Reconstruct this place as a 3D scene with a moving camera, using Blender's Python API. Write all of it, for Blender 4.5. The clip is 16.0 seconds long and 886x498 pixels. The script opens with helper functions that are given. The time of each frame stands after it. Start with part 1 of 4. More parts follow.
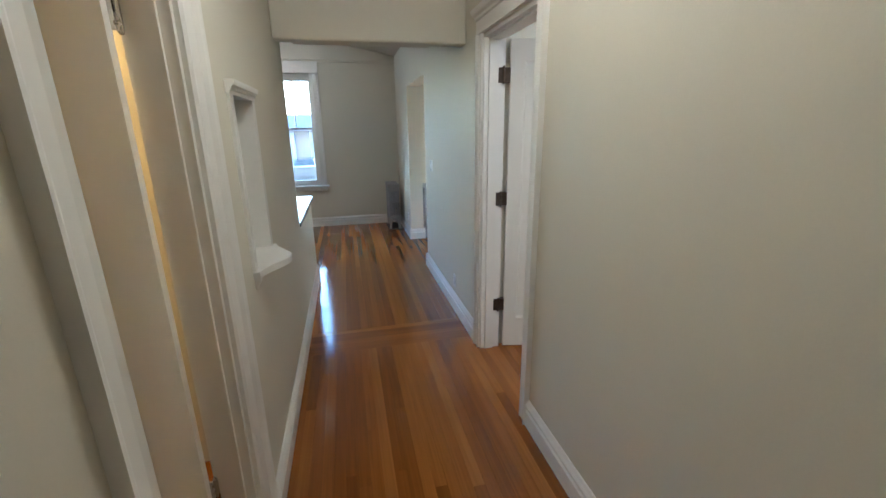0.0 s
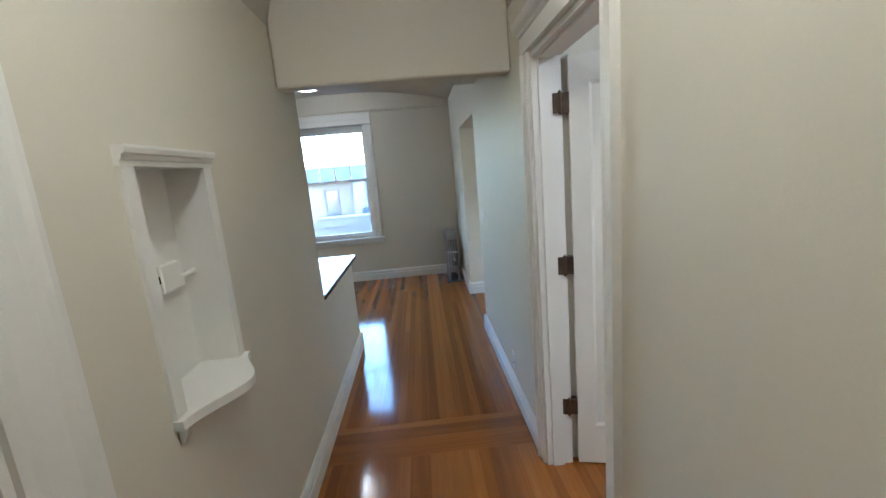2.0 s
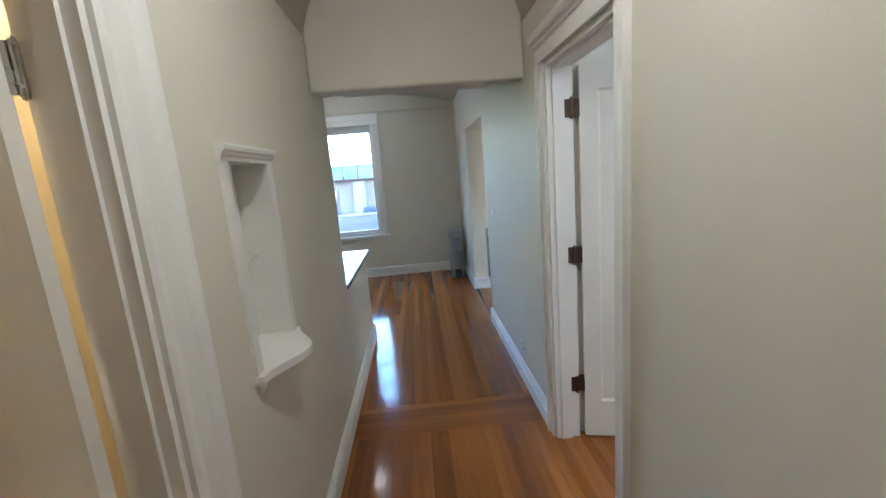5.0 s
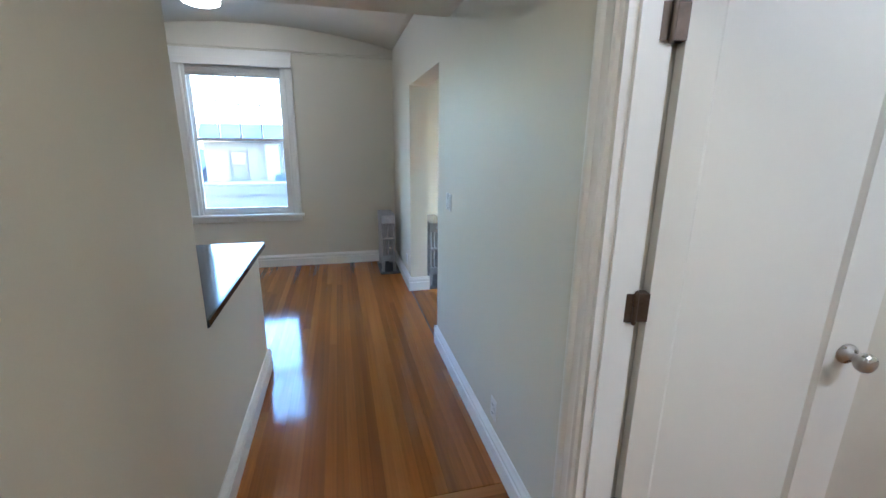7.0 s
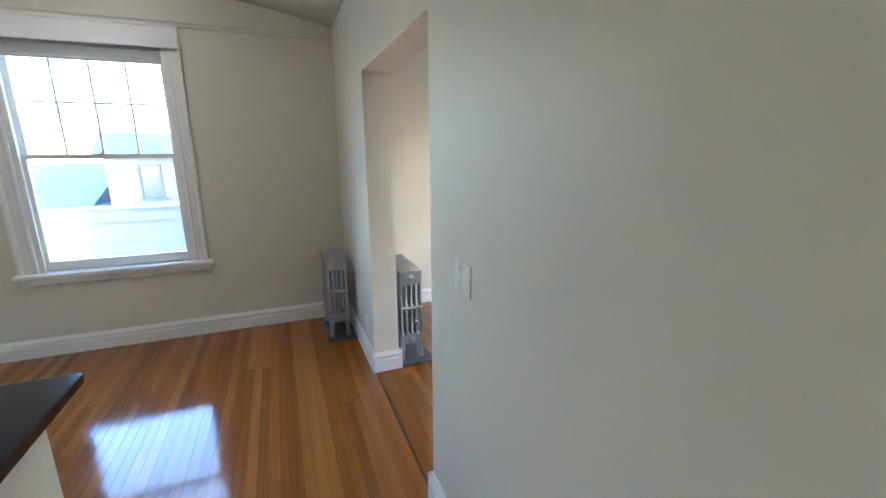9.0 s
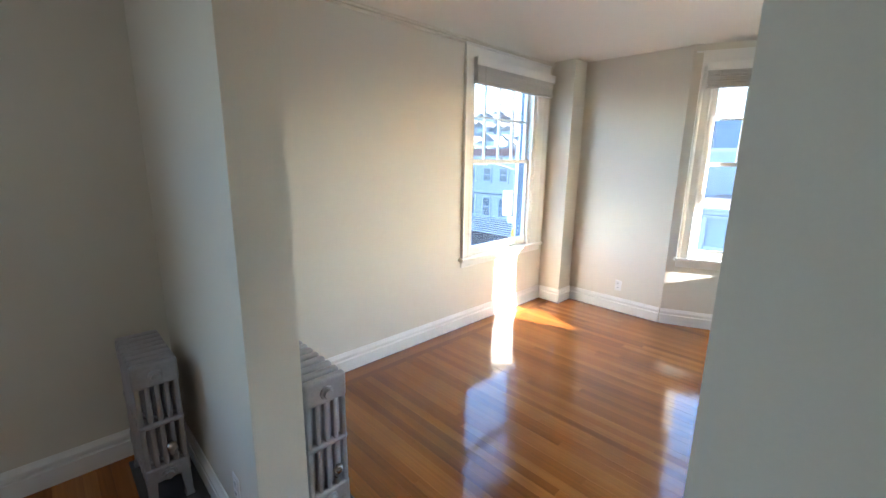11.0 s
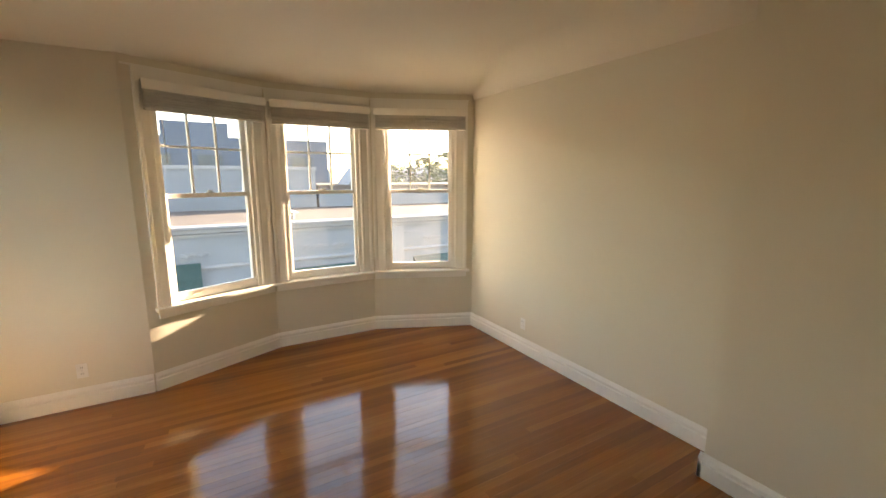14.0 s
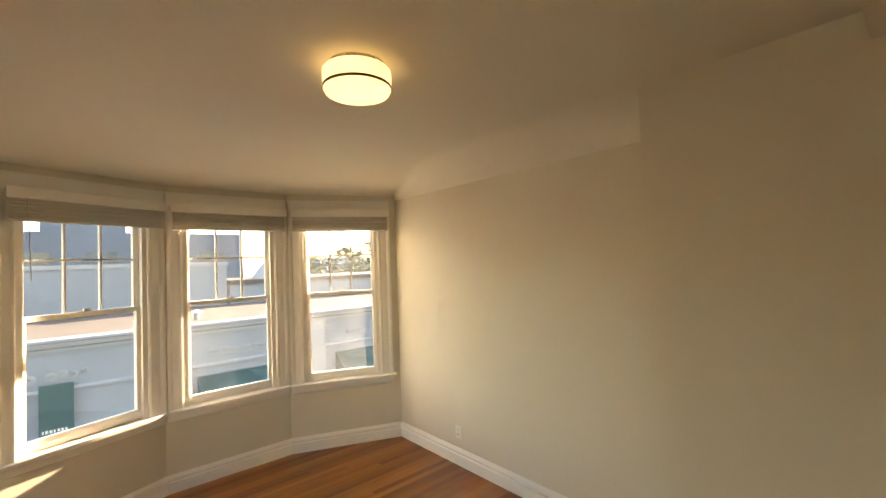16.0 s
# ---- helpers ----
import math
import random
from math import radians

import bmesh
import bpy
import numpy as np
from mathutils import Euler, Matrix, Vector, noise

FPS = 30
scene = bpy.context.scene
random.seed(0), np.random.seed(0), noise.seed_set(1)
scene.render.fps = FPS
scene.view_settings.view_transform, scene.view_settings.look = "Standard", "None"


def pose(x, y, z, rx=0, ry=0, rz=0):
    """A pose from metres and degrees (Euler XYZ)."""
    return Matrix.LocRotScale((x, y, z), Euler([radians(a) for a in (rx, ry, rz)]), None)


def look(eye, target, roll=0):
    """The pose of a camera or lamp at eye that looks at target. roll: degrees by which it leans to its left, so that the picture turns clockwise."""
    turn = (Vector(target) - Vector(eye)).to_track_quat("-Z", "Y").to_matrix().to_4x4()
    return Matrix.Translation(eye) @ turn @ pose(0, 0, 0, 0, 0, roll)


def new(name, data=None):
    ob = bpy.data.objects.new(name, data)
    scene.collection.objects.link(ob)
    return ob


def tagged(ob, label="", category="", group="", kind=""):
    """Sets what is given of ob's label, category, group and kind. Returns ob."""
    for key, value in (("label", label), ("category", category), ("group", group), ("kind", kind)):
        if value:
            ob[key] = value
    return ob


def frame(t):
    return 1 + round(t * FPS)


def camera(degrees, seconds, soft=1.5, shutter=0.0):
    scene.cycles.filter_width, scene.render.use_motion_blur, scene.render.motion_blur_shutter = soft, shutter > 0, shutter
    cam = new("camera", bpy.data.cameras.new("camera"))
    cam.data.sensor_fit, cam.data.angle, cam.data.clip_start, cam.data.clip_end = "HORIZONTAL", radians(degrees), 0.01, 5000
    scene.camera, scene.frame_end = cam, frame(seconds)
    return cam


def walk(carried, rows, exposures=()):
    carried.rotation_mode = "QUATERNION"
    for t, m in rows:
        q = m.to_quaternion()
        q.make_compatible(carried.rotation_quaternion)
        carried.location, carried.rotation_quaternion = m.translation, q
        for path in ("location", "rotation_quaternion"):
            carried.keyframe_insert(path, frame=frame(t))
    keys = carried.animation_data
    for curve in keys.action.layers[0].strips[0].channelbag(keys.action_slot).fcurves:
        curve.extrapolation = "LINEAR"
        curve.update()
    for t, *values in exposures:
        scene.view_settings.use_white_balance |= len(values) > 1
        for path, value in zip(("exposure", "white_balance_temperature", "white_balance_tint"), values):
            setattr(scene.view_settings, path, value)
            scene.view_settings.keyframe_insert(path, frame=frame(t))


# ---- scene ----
cam = camera(93.9, 16.0)

PATH = [
    (0, (0.287, 0.078, 1.588), (0.713, 1.949, 1.027), -0.8),
    (0.5, (0.26, 0.416, 1.596), (1.034, 2.178, 1.054), -1.7),
    (1, (0.334, 0.601, 1.619), (0.943, 2.455, 1.184), 0.1),
    (1.5, (0.531, 0.728, 1.632), (0.783, 2.682, 1.289), -1.9),
    (2, (0.603, 0.729, 1.638), (0.69, 2.693, 1.267), -5.0),
    (2.5, (0.549, 0.591, 1.64), (0.667, 2.554, 1.276), -6.4),
    (3, (0.491, 0.425, 1.651), (0.571, 2.395, 1.318), -6.6),
    (5.3, (0.449, 0.572, 1.633), (0.578, 2.531, 1.254), -4.1),
    (5.5, (0.485, 0.677, 1.644), (0.648, 2.632, 1.258), -3.9),
    (6, (0.485, 0.934, 1.627), (0.798, 2.868, 1.224), -1.4),
    (6.5, (0.427, 1.331, 1.61), (0.895, 3.218, 1.141), 0.3),
    (7, (0.449, 1.721, 1.595), (0.919, 3.6, 1.098), 0.6),
    (7.5, (0.489, 2.094, 1.645), (0.938, 3.979, 1.148), 0.3),
    (8, (0.476, 2.476, 1.633), (1.074, 4.33, 1.179), -0.9),
    (8.2, (0.5, 2.601, 1.629), (1.141, 4.442, 1.179), -0.8),
    (10.5, (0.705, 4.383, 1.658), (1.759, 6.008, 1.159), 0.4),
    (11, (0.751, 4.672, 1.623), (2.114, 6.071, 1.197), 0.8),
    (11.5, (0.8, 4.835, 1.621), (2.42, 5.943, 1.238), 0.4),
    (12, (0.893, 5.039, 1.641), (2.668, 5.892, 1.293), 0.1),
    (12.5, (1.008, 5.202, 1.657), (2.915, 5.713, 1.339), -0.0),
    (13, (1.105, 5.346, 1.666), (3.078, 5.346, 1.336), 0.0),
    (13.5, (1.153, 5.51, 1.703), (3.048, 4.969, 1.36), -0.2),
    (14, (1.2, 5.543, 1.757), (2.905, 4.553, 1.417), -0.0),
    (14.5, (1.249, 5.413, 1.726), (2.8, 4.179, 1.462), -0.0),
    (15, (1.286, 5.357, 1.758), (2.774, 4.029, 1.612), -0.6),
    (15.5, (1.302, 5.386, 1.833), (2.797, 4.058, 1.809), -1.6),
    (16, (1.322, 5.476, 1.888), (2.834, 4.168, 1.956), -2.1),
]
walk(cam, [(t, look(eye, aim, lean)) for t, eye, aim, lean in PATH],
     [(0, 4.75, 5100, 9), (0.5, 4.8, 4900, 10), (2, 4.8, 5000, 9), (3, 4.75, 5300, 9), (5.5, 4.8, 4900, 10), (6, 4.85, 4900, 10), (7, 5.0, 4900, 11), (7.5, 5.1, 5100, 13), (8, 5.15, 5300, 14),
      (10.5, 4.5, 5200, 13), (11.5, 4.1, 5300, 13), (12, 3.65, 6600, 14), (12.5, 3.25, 7200, 16), (13.5, 3.2, 7900, 18), (14.5, 3.45, 8200, 18), (15, 3.5, 8500, 18), (16, 3.35, 8700, 18)])

# ---- world and lights ----
SUN_EL, SUN_AZ = radians(12.8), radians(162.8)
world = bpy.data.worlds.new("sky")
scene.world = world
world.use_nodes = True
wn = world.node_tree.nodes
sky = wn.new("ShaderNodeTexSky")
sky.sky_type = 'NISHITA'
sky.sun_disc = False
sky.sun_elevation, sky.sun_rotation = SUN_EL, SUN_AZ
world.node_tree.links.new(sky.outputs[0], wn["Background"].inputs[0])
wn["Background"].inputs[1].default_value = 0.15
sun = new("sun", bpy.data.lights.new("sun", 'SUN'))
sun.data.energy, sun.data.angle, sun.data.color = 5.0, radians(0.6), (1.0, 0.86, 0.66)
sun_from = Vector((math.sin(SUN_AZ) * math.cos(SUN_EL), math.cos(SUN_AZ) * math.cos(SUN_EL), math.sin(SUN_EL)))
sun.matrix_world = look(sun_from * 40, (0, 0, 0))
LIVING_GLOW, DINING_GLOW, HALL_GLOW, BATH_GLOW, BED_GLOW = 0.22, 0.9, 1.2, 2.4, 2.7


# ---- materials ----
def mat_new(name):
    m = bpy.data.materials.new(name)
    m.use_nodes = True
    return m, m.node_tree.nodes, m.node_tree.links, m.node_tree.nodes["Principled BSDF"]


def surface(name, colour, rough=0.5, metal=0.0, vary=0.06, big=1.2, fine=60.0, bump=0.02, rvary=0.1, coat=0.0, spec=0.5):
    """Colour with two scales of variation, relief and uneven gloss."""
    m, n, l, b = mat_new(name)
    a = n.new("ShaderNodeTexNoise")
    a.inputs["Scale"].default_value, a.inputs["Detail"].default_value = big, 5
    f = n.new("ShaderNodeTexNoise")
    f.inputs["Scale"].default_value, f.inputs["Detail"].default_value = fine, 4
    geo = n.new("ShaderNodeNewGeometry")
    l.new(geo.outputs["Position"], a.inputs["Vector"])
    l.new(geo.outputs["Position"], f.inputs["Vector"])
    mixn = n.new("ShaderNodeMath")
    mixn.operation = 'MULTIPLY_ADD'
    l.new(f.outputs["Fac"], mixn.inputs[0])
    mixn.inputs[1].default_value = 0.35
    l.new(a.outputs["Fac"], mixn.inputs[2])
    ramp = n.new("ShaderNodeValToRGB")
    ramp.color_ramp.elements[0].position, ramp.color_ramp.elements[1].position = 0.45, 0.95
    dark = [max(0, c * (1 - vary * 1.6)) for c in colour]
    lite = [min(1, c * (1 + vary)) for c in colour]
    ramp.color_ramp.elements[0].color, ramp.color_ramp.elements[1].color = (*dark, 1), (*lite, 1)
    l.new(mixn.outputs[0], ramp.inputs[0])
    l.new(ramp.outputs[0], b.inputs["Base Color"])
    mr = n.new("ShaderNodeMapRange")
    mr.inputs[3].default_value, mr.inputs[4].default_value = max(0.02, rough - rvary), min(1, rough + rvary)
    l.new(a.outputs["Fac"], mr.inputs[0])
    l.new(mr.outputs[0], b.inputs["Roughness"])
    b.inputs["Metallic"].default_value = metal
    b.inputs["Coat Weight"].default_value = coat
    b.inputs["Specular IOR Level"].default_value = spec
    if bump:
        bp = n.new("ShaderNodeBump")
        bp.inputs["Strength"].default_value, bp.inputs["Distance"].default_value = bump * 10, 0.003
        l.new(f.outputs["Fac"], bp.inputs["Height"])
        l.new(bp.outputs[0], b.inputs["Normal"])
    return m


def plank_material(name, dark, mid, lite, rough):
    m, n, l, b = mat_new(name)
    info = n.new("ShaderNodeObjectInfo")
    co = n.new("ShaderNodeTexCoord")
    off = n.new("ShaderNodeVectorMath")
    off.operation = 'MULTIPLY_ADD'
    off.inputs[1].default_value = (1, 1, 1)
    sc = n.new("ShaderNodeVectorMath")
    sc.operation = 'SCALE'
    comb = n.new("ShaderNodeCombineXYZ")
    for k in range(3):
        l.new(info.outputs["Random"], comb.inputs[k])
    l.new(comb.outputs[0], sc.inputs[0])
    sc.inputs["Scale"].default_value = 37.0
    l.new(co.outputs["Object"], off.inputs[0])
    l.new(sc.outputs[0], off.inputs[2])
    mp = n.new("ShaderNodeMapping")
    mp.inputs["Scale"].default_value = (70, 3.0, 20)
    l.new(off.outputs[0], mp.inputs[0])
    grain = n.new("ShaderNodeTexNoise")
    grain.inputs["Scale"].default_value, grain.inputs["Detail"].default_value, grain.inputs["Distortion"].default_value = 1.0, 6, 0.6
    l.new(mp.outputs[0], grain.inputs["Vector"])
    mp2 = n.new("ShaderNodeMapping")
    mp2.inputs["Scale"].default_value = (14, 1.2, 6)
    l.new(off.outputs[0], mp2.inputs[0])
    fig = n.new("ShaderNodeTexNoise")
    fig.inputs["Scale"].default_value, fig.inputs["Detail"].default_value = 1.0, 3
    l.new(mp2.outputs[0], fig.inputs["Vector"])
    tone = n.new("ShaderNodeValToRGB")
    e = tone.color_ramp.elements
    e[0].position, e[0].color = 0.0, (*dark, 1)
    e[1].position, e[1].color = 1.0, (*lite, 1)
    k = e.new(0.5)
    k.color = (*mid, 1)
    add = n.new("ShaderNodeMath")
    add.operation = 'MULTIPLY_ADD'
    l.new(fig.outputs["Fac"], add.inputs[0])
    add.inputs[1].default_value = 0.45
    sub = n.new("ShaderNodeMath")
    sub.operation = 'MULTIPLY_ADD'
    l.new(info.outputs["Random"], sub.inputs[0])
    sub.inputs[1].default_value, sub.inputs[2].default_value = 0.62, -0.05
    l.new(sub.outputs[0], add.inputs[2])
    l.new(add.outputs[0], tone.inputs[0])
    gr = n.new("ShaderNodeMapRange")
    gr.inputs[1].default_value, gr.inputs[2].default_value = 0.3, 0.7
    gr.inputs[3].default_value, gr.inputs[4].default_value = 0.84, 1.1
    l.new(grain.outputs["Fac"], gr.inputs[0])
    mul = n.new("ShaderNodeVectorMath")
    mul.operation = 'SCALE'
    l.new(tone.outputs[0], mul.inputs[0])
    l.new(gr.outputs[0], mul.inputs["Scale"])
    l.new(mul.outputs[0], b.inputs["Base Color"])
    geo = n.new("ShaderNodeNewGeometry")
    wear = n.new("ShaderNodeTexNoise")
    wear.inputs["Scale"].default_value, wear.inputs["Detail"].default_value = 2.2, 5
    l.new(geo.outputs["Position"], wear.inputs["Vector"])
    rr = n.new("ShaderNodeMapRange")
    rr.inputs[3].default_value, rr.inputs[4].default_value = rough * 0.6, rough * 1.6
    l.new(wear.outputs["Fac"], rr.inputs[0])
    l.new(rr.outputs[0], b.inputs["Roughness"])
    wav = n.new("ShaderNodeTexNoise")
    wav.inputs["Scale"].default_value, wav.inputs["Detail"].default_value = 7.0, 2
    l.new(geo.outputs["Position"], wav.inputs["Vector"])
    b1 = n.new("ShaderNodeBump")
    b1.inputs["Strength"].default_value, b1.inputs["Distance"].default_value = 0.25, 0.004
    l.new(wav.outputs["Fac"], b1.inputs["Height"])
    b2 = n.new("ShaderNodeBump")
    b2.inputs["Strength"].default_value, b2.inputs["Distance"].default_value = 0.06, 0.001
    l.new(grain.outputs["Fac"], b2.inputs["Height"])
    l.new(b1.outputs[0], b2.inputs["Normal"])
    l.new(b2.outputs[0], b.inputs["Normal"])
    b.inputs["Specular IOR Level"].default_value = 0.5
    b.inputs["Coat Weight"].default_value, b.inputs["Coat Roughness"].default_value = 0.12, 0.06
    return m


def glass_material(name, haze):
    m, n, l, b = mat_new(name)
    n.remove(b)
    out = n["Material Output"]
    tr = n.new("ShaderNodeBsdfTransparent")
    tr.inputs[0].default_value = (0.97, 0.985, 0.99, 1)
    gl = n.new("ShaderNodeBsdfGlossy")
    gl.inputs["Roughness"].default_value = 0.01
    lw = n.new("ShaderNodeLayerWeight")
    lw.inputs[0].default_value = 0.5
    pw = n.new("ShaderNodeMath")
    pw.operation = 'POWER'
    pw.inputs[1].default_value = 4.5
    l.new(lw.outputs["Facing"], pw.inputs[0])
    fr = n.new("ShaderNodeMapRange")
    fr.inputs[3].default_value, fr.inputs[4].default_value = 0.035, 0.8
    l.new(pw.outputs[0], fr.inputs[0])
    mx = n.new("ShaderNodeMixShader")
    l.new(fr.outputs[0], mx.inputs[0])
    l.new(tr.outputs[0], mx.inputs[1])
    l.new(gl.outputs[0], mx.inputs[2])
    df = n.new("ShaderNodeBsdfTranslucent")
    df.inputs[0].default_value = (0.8, 0.84, 0.9, 1)
    nz = n.new("ShaderNodeTexNoise")
    nz.inputs["Scale"].default_value, nz.inputs["Detail"].default_value = 3.0, 6
    geo = n.new("ShaderNodeNewGeometry")
    l.new(geo.outputs["Position"], nz.inputs["Vector"])
    mr = n.new("ShaderNodeMapRange")
    mr.inputs[1].default_value, mr.inputs[2].default_value = 0.35, 0.75
    mr.inputs[3].default_value, mr.inputs[4].default_value = haze * 0.3, haze
    l.new(nz.outputs["Fac"], mr.inputs[0])
    m2 = n.new("ShaderNodeMixShader")
    l.new(mr.outputs[0], m2.inputs[0])
    l.new(mx.outputs[0], m2.inputs[1])
    l.new(df.outputs[0], m2.inputs[2])
    l.new(m2.outputs[0], out.inputs[0])
    return m


def glow_material(name, colour, strength):
    m, n, l, b = mat_new(name)
    b.inputs["Base Color"].default_value = (0.85, 0.8, 0.7, 1)
    b.inputs["Roughness"].default_value = 0.25
    nz = n.new("ShaderNodeTexNoise")
    nz.inputs["Scale"].default_value = 6.0
    geo = n.new("ShaderNodeNewGeometry")
    l.new(geo.outputs["Position"], nz.inputs["Vector"])
    mr = n.new("ShaderNodeMapRange")
    mr.inputs[3].default_value, mr.inputs[4].default_value = strength * 0.6, strength * 1.4
    l.new(nz.outputs["Fac"], mr.inputs[0])
    b.inputs["Emission Color"].default_value = (*colour, 1)
    l.new(mr.outputs[0], b.inputs["Emission Strength"])
    return m


PAINT = surface("wall_paint", (0.705, 0.66, 0.55), 0.55, vary=0.025, big=0.9, fine=140, bump=0.012)
CEIL = surface("ceiling_paint", (0.73, 0.69, 0.60), 0.65, vary=0.03, big=0.7, fine=90, bump=0.01)
TRIM = surface("trim_paint", (0.83, 0.81, 0.76), 0.42, vary=0.006, big=2.0, fine=50, bump=0.004, rvary=0.03, spec=0.4)
DOORP = surface("door_paint", (0.78, 0.75, 0.68), 0.42, vary=0.01, big=1.5, fine=45, bump=0.004, rvary=0.03, spec=0.4)
OAK = plank_material("oak_planks", (0.18, 0.053, 0.0085), (0.305, 0.103, 0.016), (0.45, 0.18, 0.035), 0.10)
GROOVE = surface("floor_groove", (0.05, 0.02, 0.01), 0.7)
STONE = surface("black_stone", (0.022, 0.023, 0.026), 0.10, vary=0.25, big=9, fine=160, bump=0.0, rvary=0.04)
IRON = surface("silver_radiator_paint", (0.42, 0.42, 0.43), 0.38, metal=0.45, vary=0.12, big=6, fine=70, bump=0.04)
TRAYM = surface("grey_sheet_metal", (0.16, 0.165, 0.17), 0.45, metal=0.6, vary=0.15, big=5, fine=60, bump=0.02)
BRONZE = surface("aged_bronze", (0.14, 0.105, 0.08), 0.4, metal=0.9, vary=0.2, big=20, fine=90)
NICKEL = surface("brushed_nickel", (0.5, 0.47, 0.43), 0.28, metal=1.0, vary=0.08, big=20, fine=120)
PLASTIC = surface("white_plastic", (0.78, 0.77, 0.73), 0.3, vary=0.02, big=8, fine=60, bump=0.0)
DARK = surface("dark_slot", (0.02, 0.02, 0.02), 0.6)
SLAT = surface("blind_slat", (0.60, 0.57, 0.52), 0.45, vary=0.05, big=4, fine=60, bump=0.01)
GLASS = glass_material("window_glass", 0.022)
GLOW = glow_material("lamp_glass_warm", (1.0, 0.72, 0.32), LIVING_GLOW)
GLOWC = glow_material("lamp_glass_white", (1.0, 0.90, 0.76), DINING_GLOW)
GLOWH = glow_material("lamp_glass_hall", (1.0, 0.88, 0.68), HALL_GLOW)
# glow of the added bedroom light, in place of window daylight
GLOWD = glow_material("bedroom_daylight_glow", (1.0, 0.98, 0.93), BED_GLOW)
GLOWB = glow_material("lamp_glass_bath", (1.0, 0.62, 0.22), BATH_GLOW)
# pale outdoor walls: the blue cast of open shade is put into these colours
STUCCO = surface("shade_blue_stucco", (0.195, 0.225, 0.265), 0.85, vary=0.07, big=0.5, fine=12, bump=0.03)
STUCCO2 = surface("shade_blue_trim_stucco", (0.25, 0.27, 0.295), 0.85, vary=0.06, big=0.4, fine=12, bump=0.03)
GREYWALL = surface("shade_blue_wall", (0.18, 0.205, 0.24), 0.85, vary=0.08, big=0.4, fine=10, bump=0.02)
BLUEWALL = surface("slate_blue_wall", (0.085, 0.11, 0.155), 0.8, vary=0.12, big=0.25, fine=5, bump=0.02)
ROOFM = surface("brown_roof_felt", (0.085, 0.068, 0.06), 0.9, vary=0.15, big=0.6, fine=14, bump=0.05)
HOUSEM = surface("weathered_house_paint", (0.10, 0.10, 0.10), 0.85, vary=0.15, big=0.3, fine=5, bump=0.02)
CORNERM = surface("sunlit_grey_stucco", (0.066, 0.069, 0.076), 0.85, vary=0.1, big=0.5, fine=12, bump=0.03)
WHITEHOUSE = surface("white_house_paint", (0.15, 0.15, 0.15), 0.85, vary=0.1, big=0.4, fine=8, bump=0.02)
TERRA = surface("red_roof", (0.075, 0.028, 0.024), 0.85, vary=0.15, big=0.8, fine=10)
AWN = surface("dark_awning", (0.025, 0.017, 0.018), 0.8, vary=0.1, big=2, fine=20)
TEAL = surface("teal_canvas", (0.012, 0.06, 0.062), 0.75, vary=0.15, big=1.5, fine=20)
WINDARK = surface("far_window_glass", (0.06, 0.08, 0.10), 0.12, vary=0.2, big=0.8, fine=4, bump=0.0)
ASPHALT = surface("asphalt", (0.05, 0.05, 0.052), 0.9, vary=0.2, big=0.3, fine=20, bump=0.05)
CONCRETE = surface("pavement_concrete", (0.28, 0.27, 0.26), 0.9, vary=0.1, big=0.6, fine=15, bump=0.04)
GREENSIGN = surface("green_sign", (0.006, 0.11, 0.075), 0.4, vary=0.05)
YELLOWSIGN = surface("yellow_green_sign", (0.15, 0.17, 0.012), 0.4, vary=0.05)
WHITESIGN = surface("white_sign", (0.55, 0.55, 0.55), 0.4, vary=0.03)
STEEL = surface("galvanised_steel", (0.25, 0.255, 0.26), 0.5, metal=0.7, vary=0.1, big=3, fine=30)
LEAF = surface("tree_leaf", (0.05, 0.085, 0.03), 0.7, vary=0.4, big=1.0, fine=6)
BARK = surface("bark", (0.10, 0.07, 0.05), 0.9, vary=0.2, big=3, fine=20)
HILL = surface("hillside", (0.05, 0.06, 0.04), 0.95, vary=0.35, big=0.05, fine=0.6, bump=0.0)


# ---- mesh helpers ----
def bx(bm, x0, x1, y0, y1, z0, z1):
    v = [bm.verts.new(p) for p in ((x0, y0, z0), (x1, y0, z0), (x1, y1, z0), (x0, y1, z0),
                                   (x0, y0, z1), (x1, y0, z1), (x1, y1, z1), (x0, y1, z1))]
    for f in ((0, 3, 2, 1), (4, 5, 6, 7), (0, 1, 5, 4), (1, 2, 6, 5), (2, 3, 7, 6), (3, 0, 4, 7)):
        bm.faces.new([v[k] for k in f])
    return bm


def box(*a, bevel=0.0, seg=1):
    bm = bx(bmesh.new(), *a)
    if bevel:
        bmesh.ops.bevel(bm, geom=bm.edges[:], offset=bevel, segments=seg, affect='EDGES', profile=0.6)
    return bm


def prism(bm, pts, vec):
    """A closed polygon of 3D points swept along vec."""
    a = [bm.verts.new(p) for p in pts]
    b = [bm.verts.new(Vector(p) + Vector(vec)) for p in pts]
    bm.faces.new(list(reversed(a)))
    bm.faces.new(b)
    for k in range(len(a)):
        j = (k + 1) % len(a)
        bm.faces.new((a[k], a[j], b[j], b[k]))
    return bm


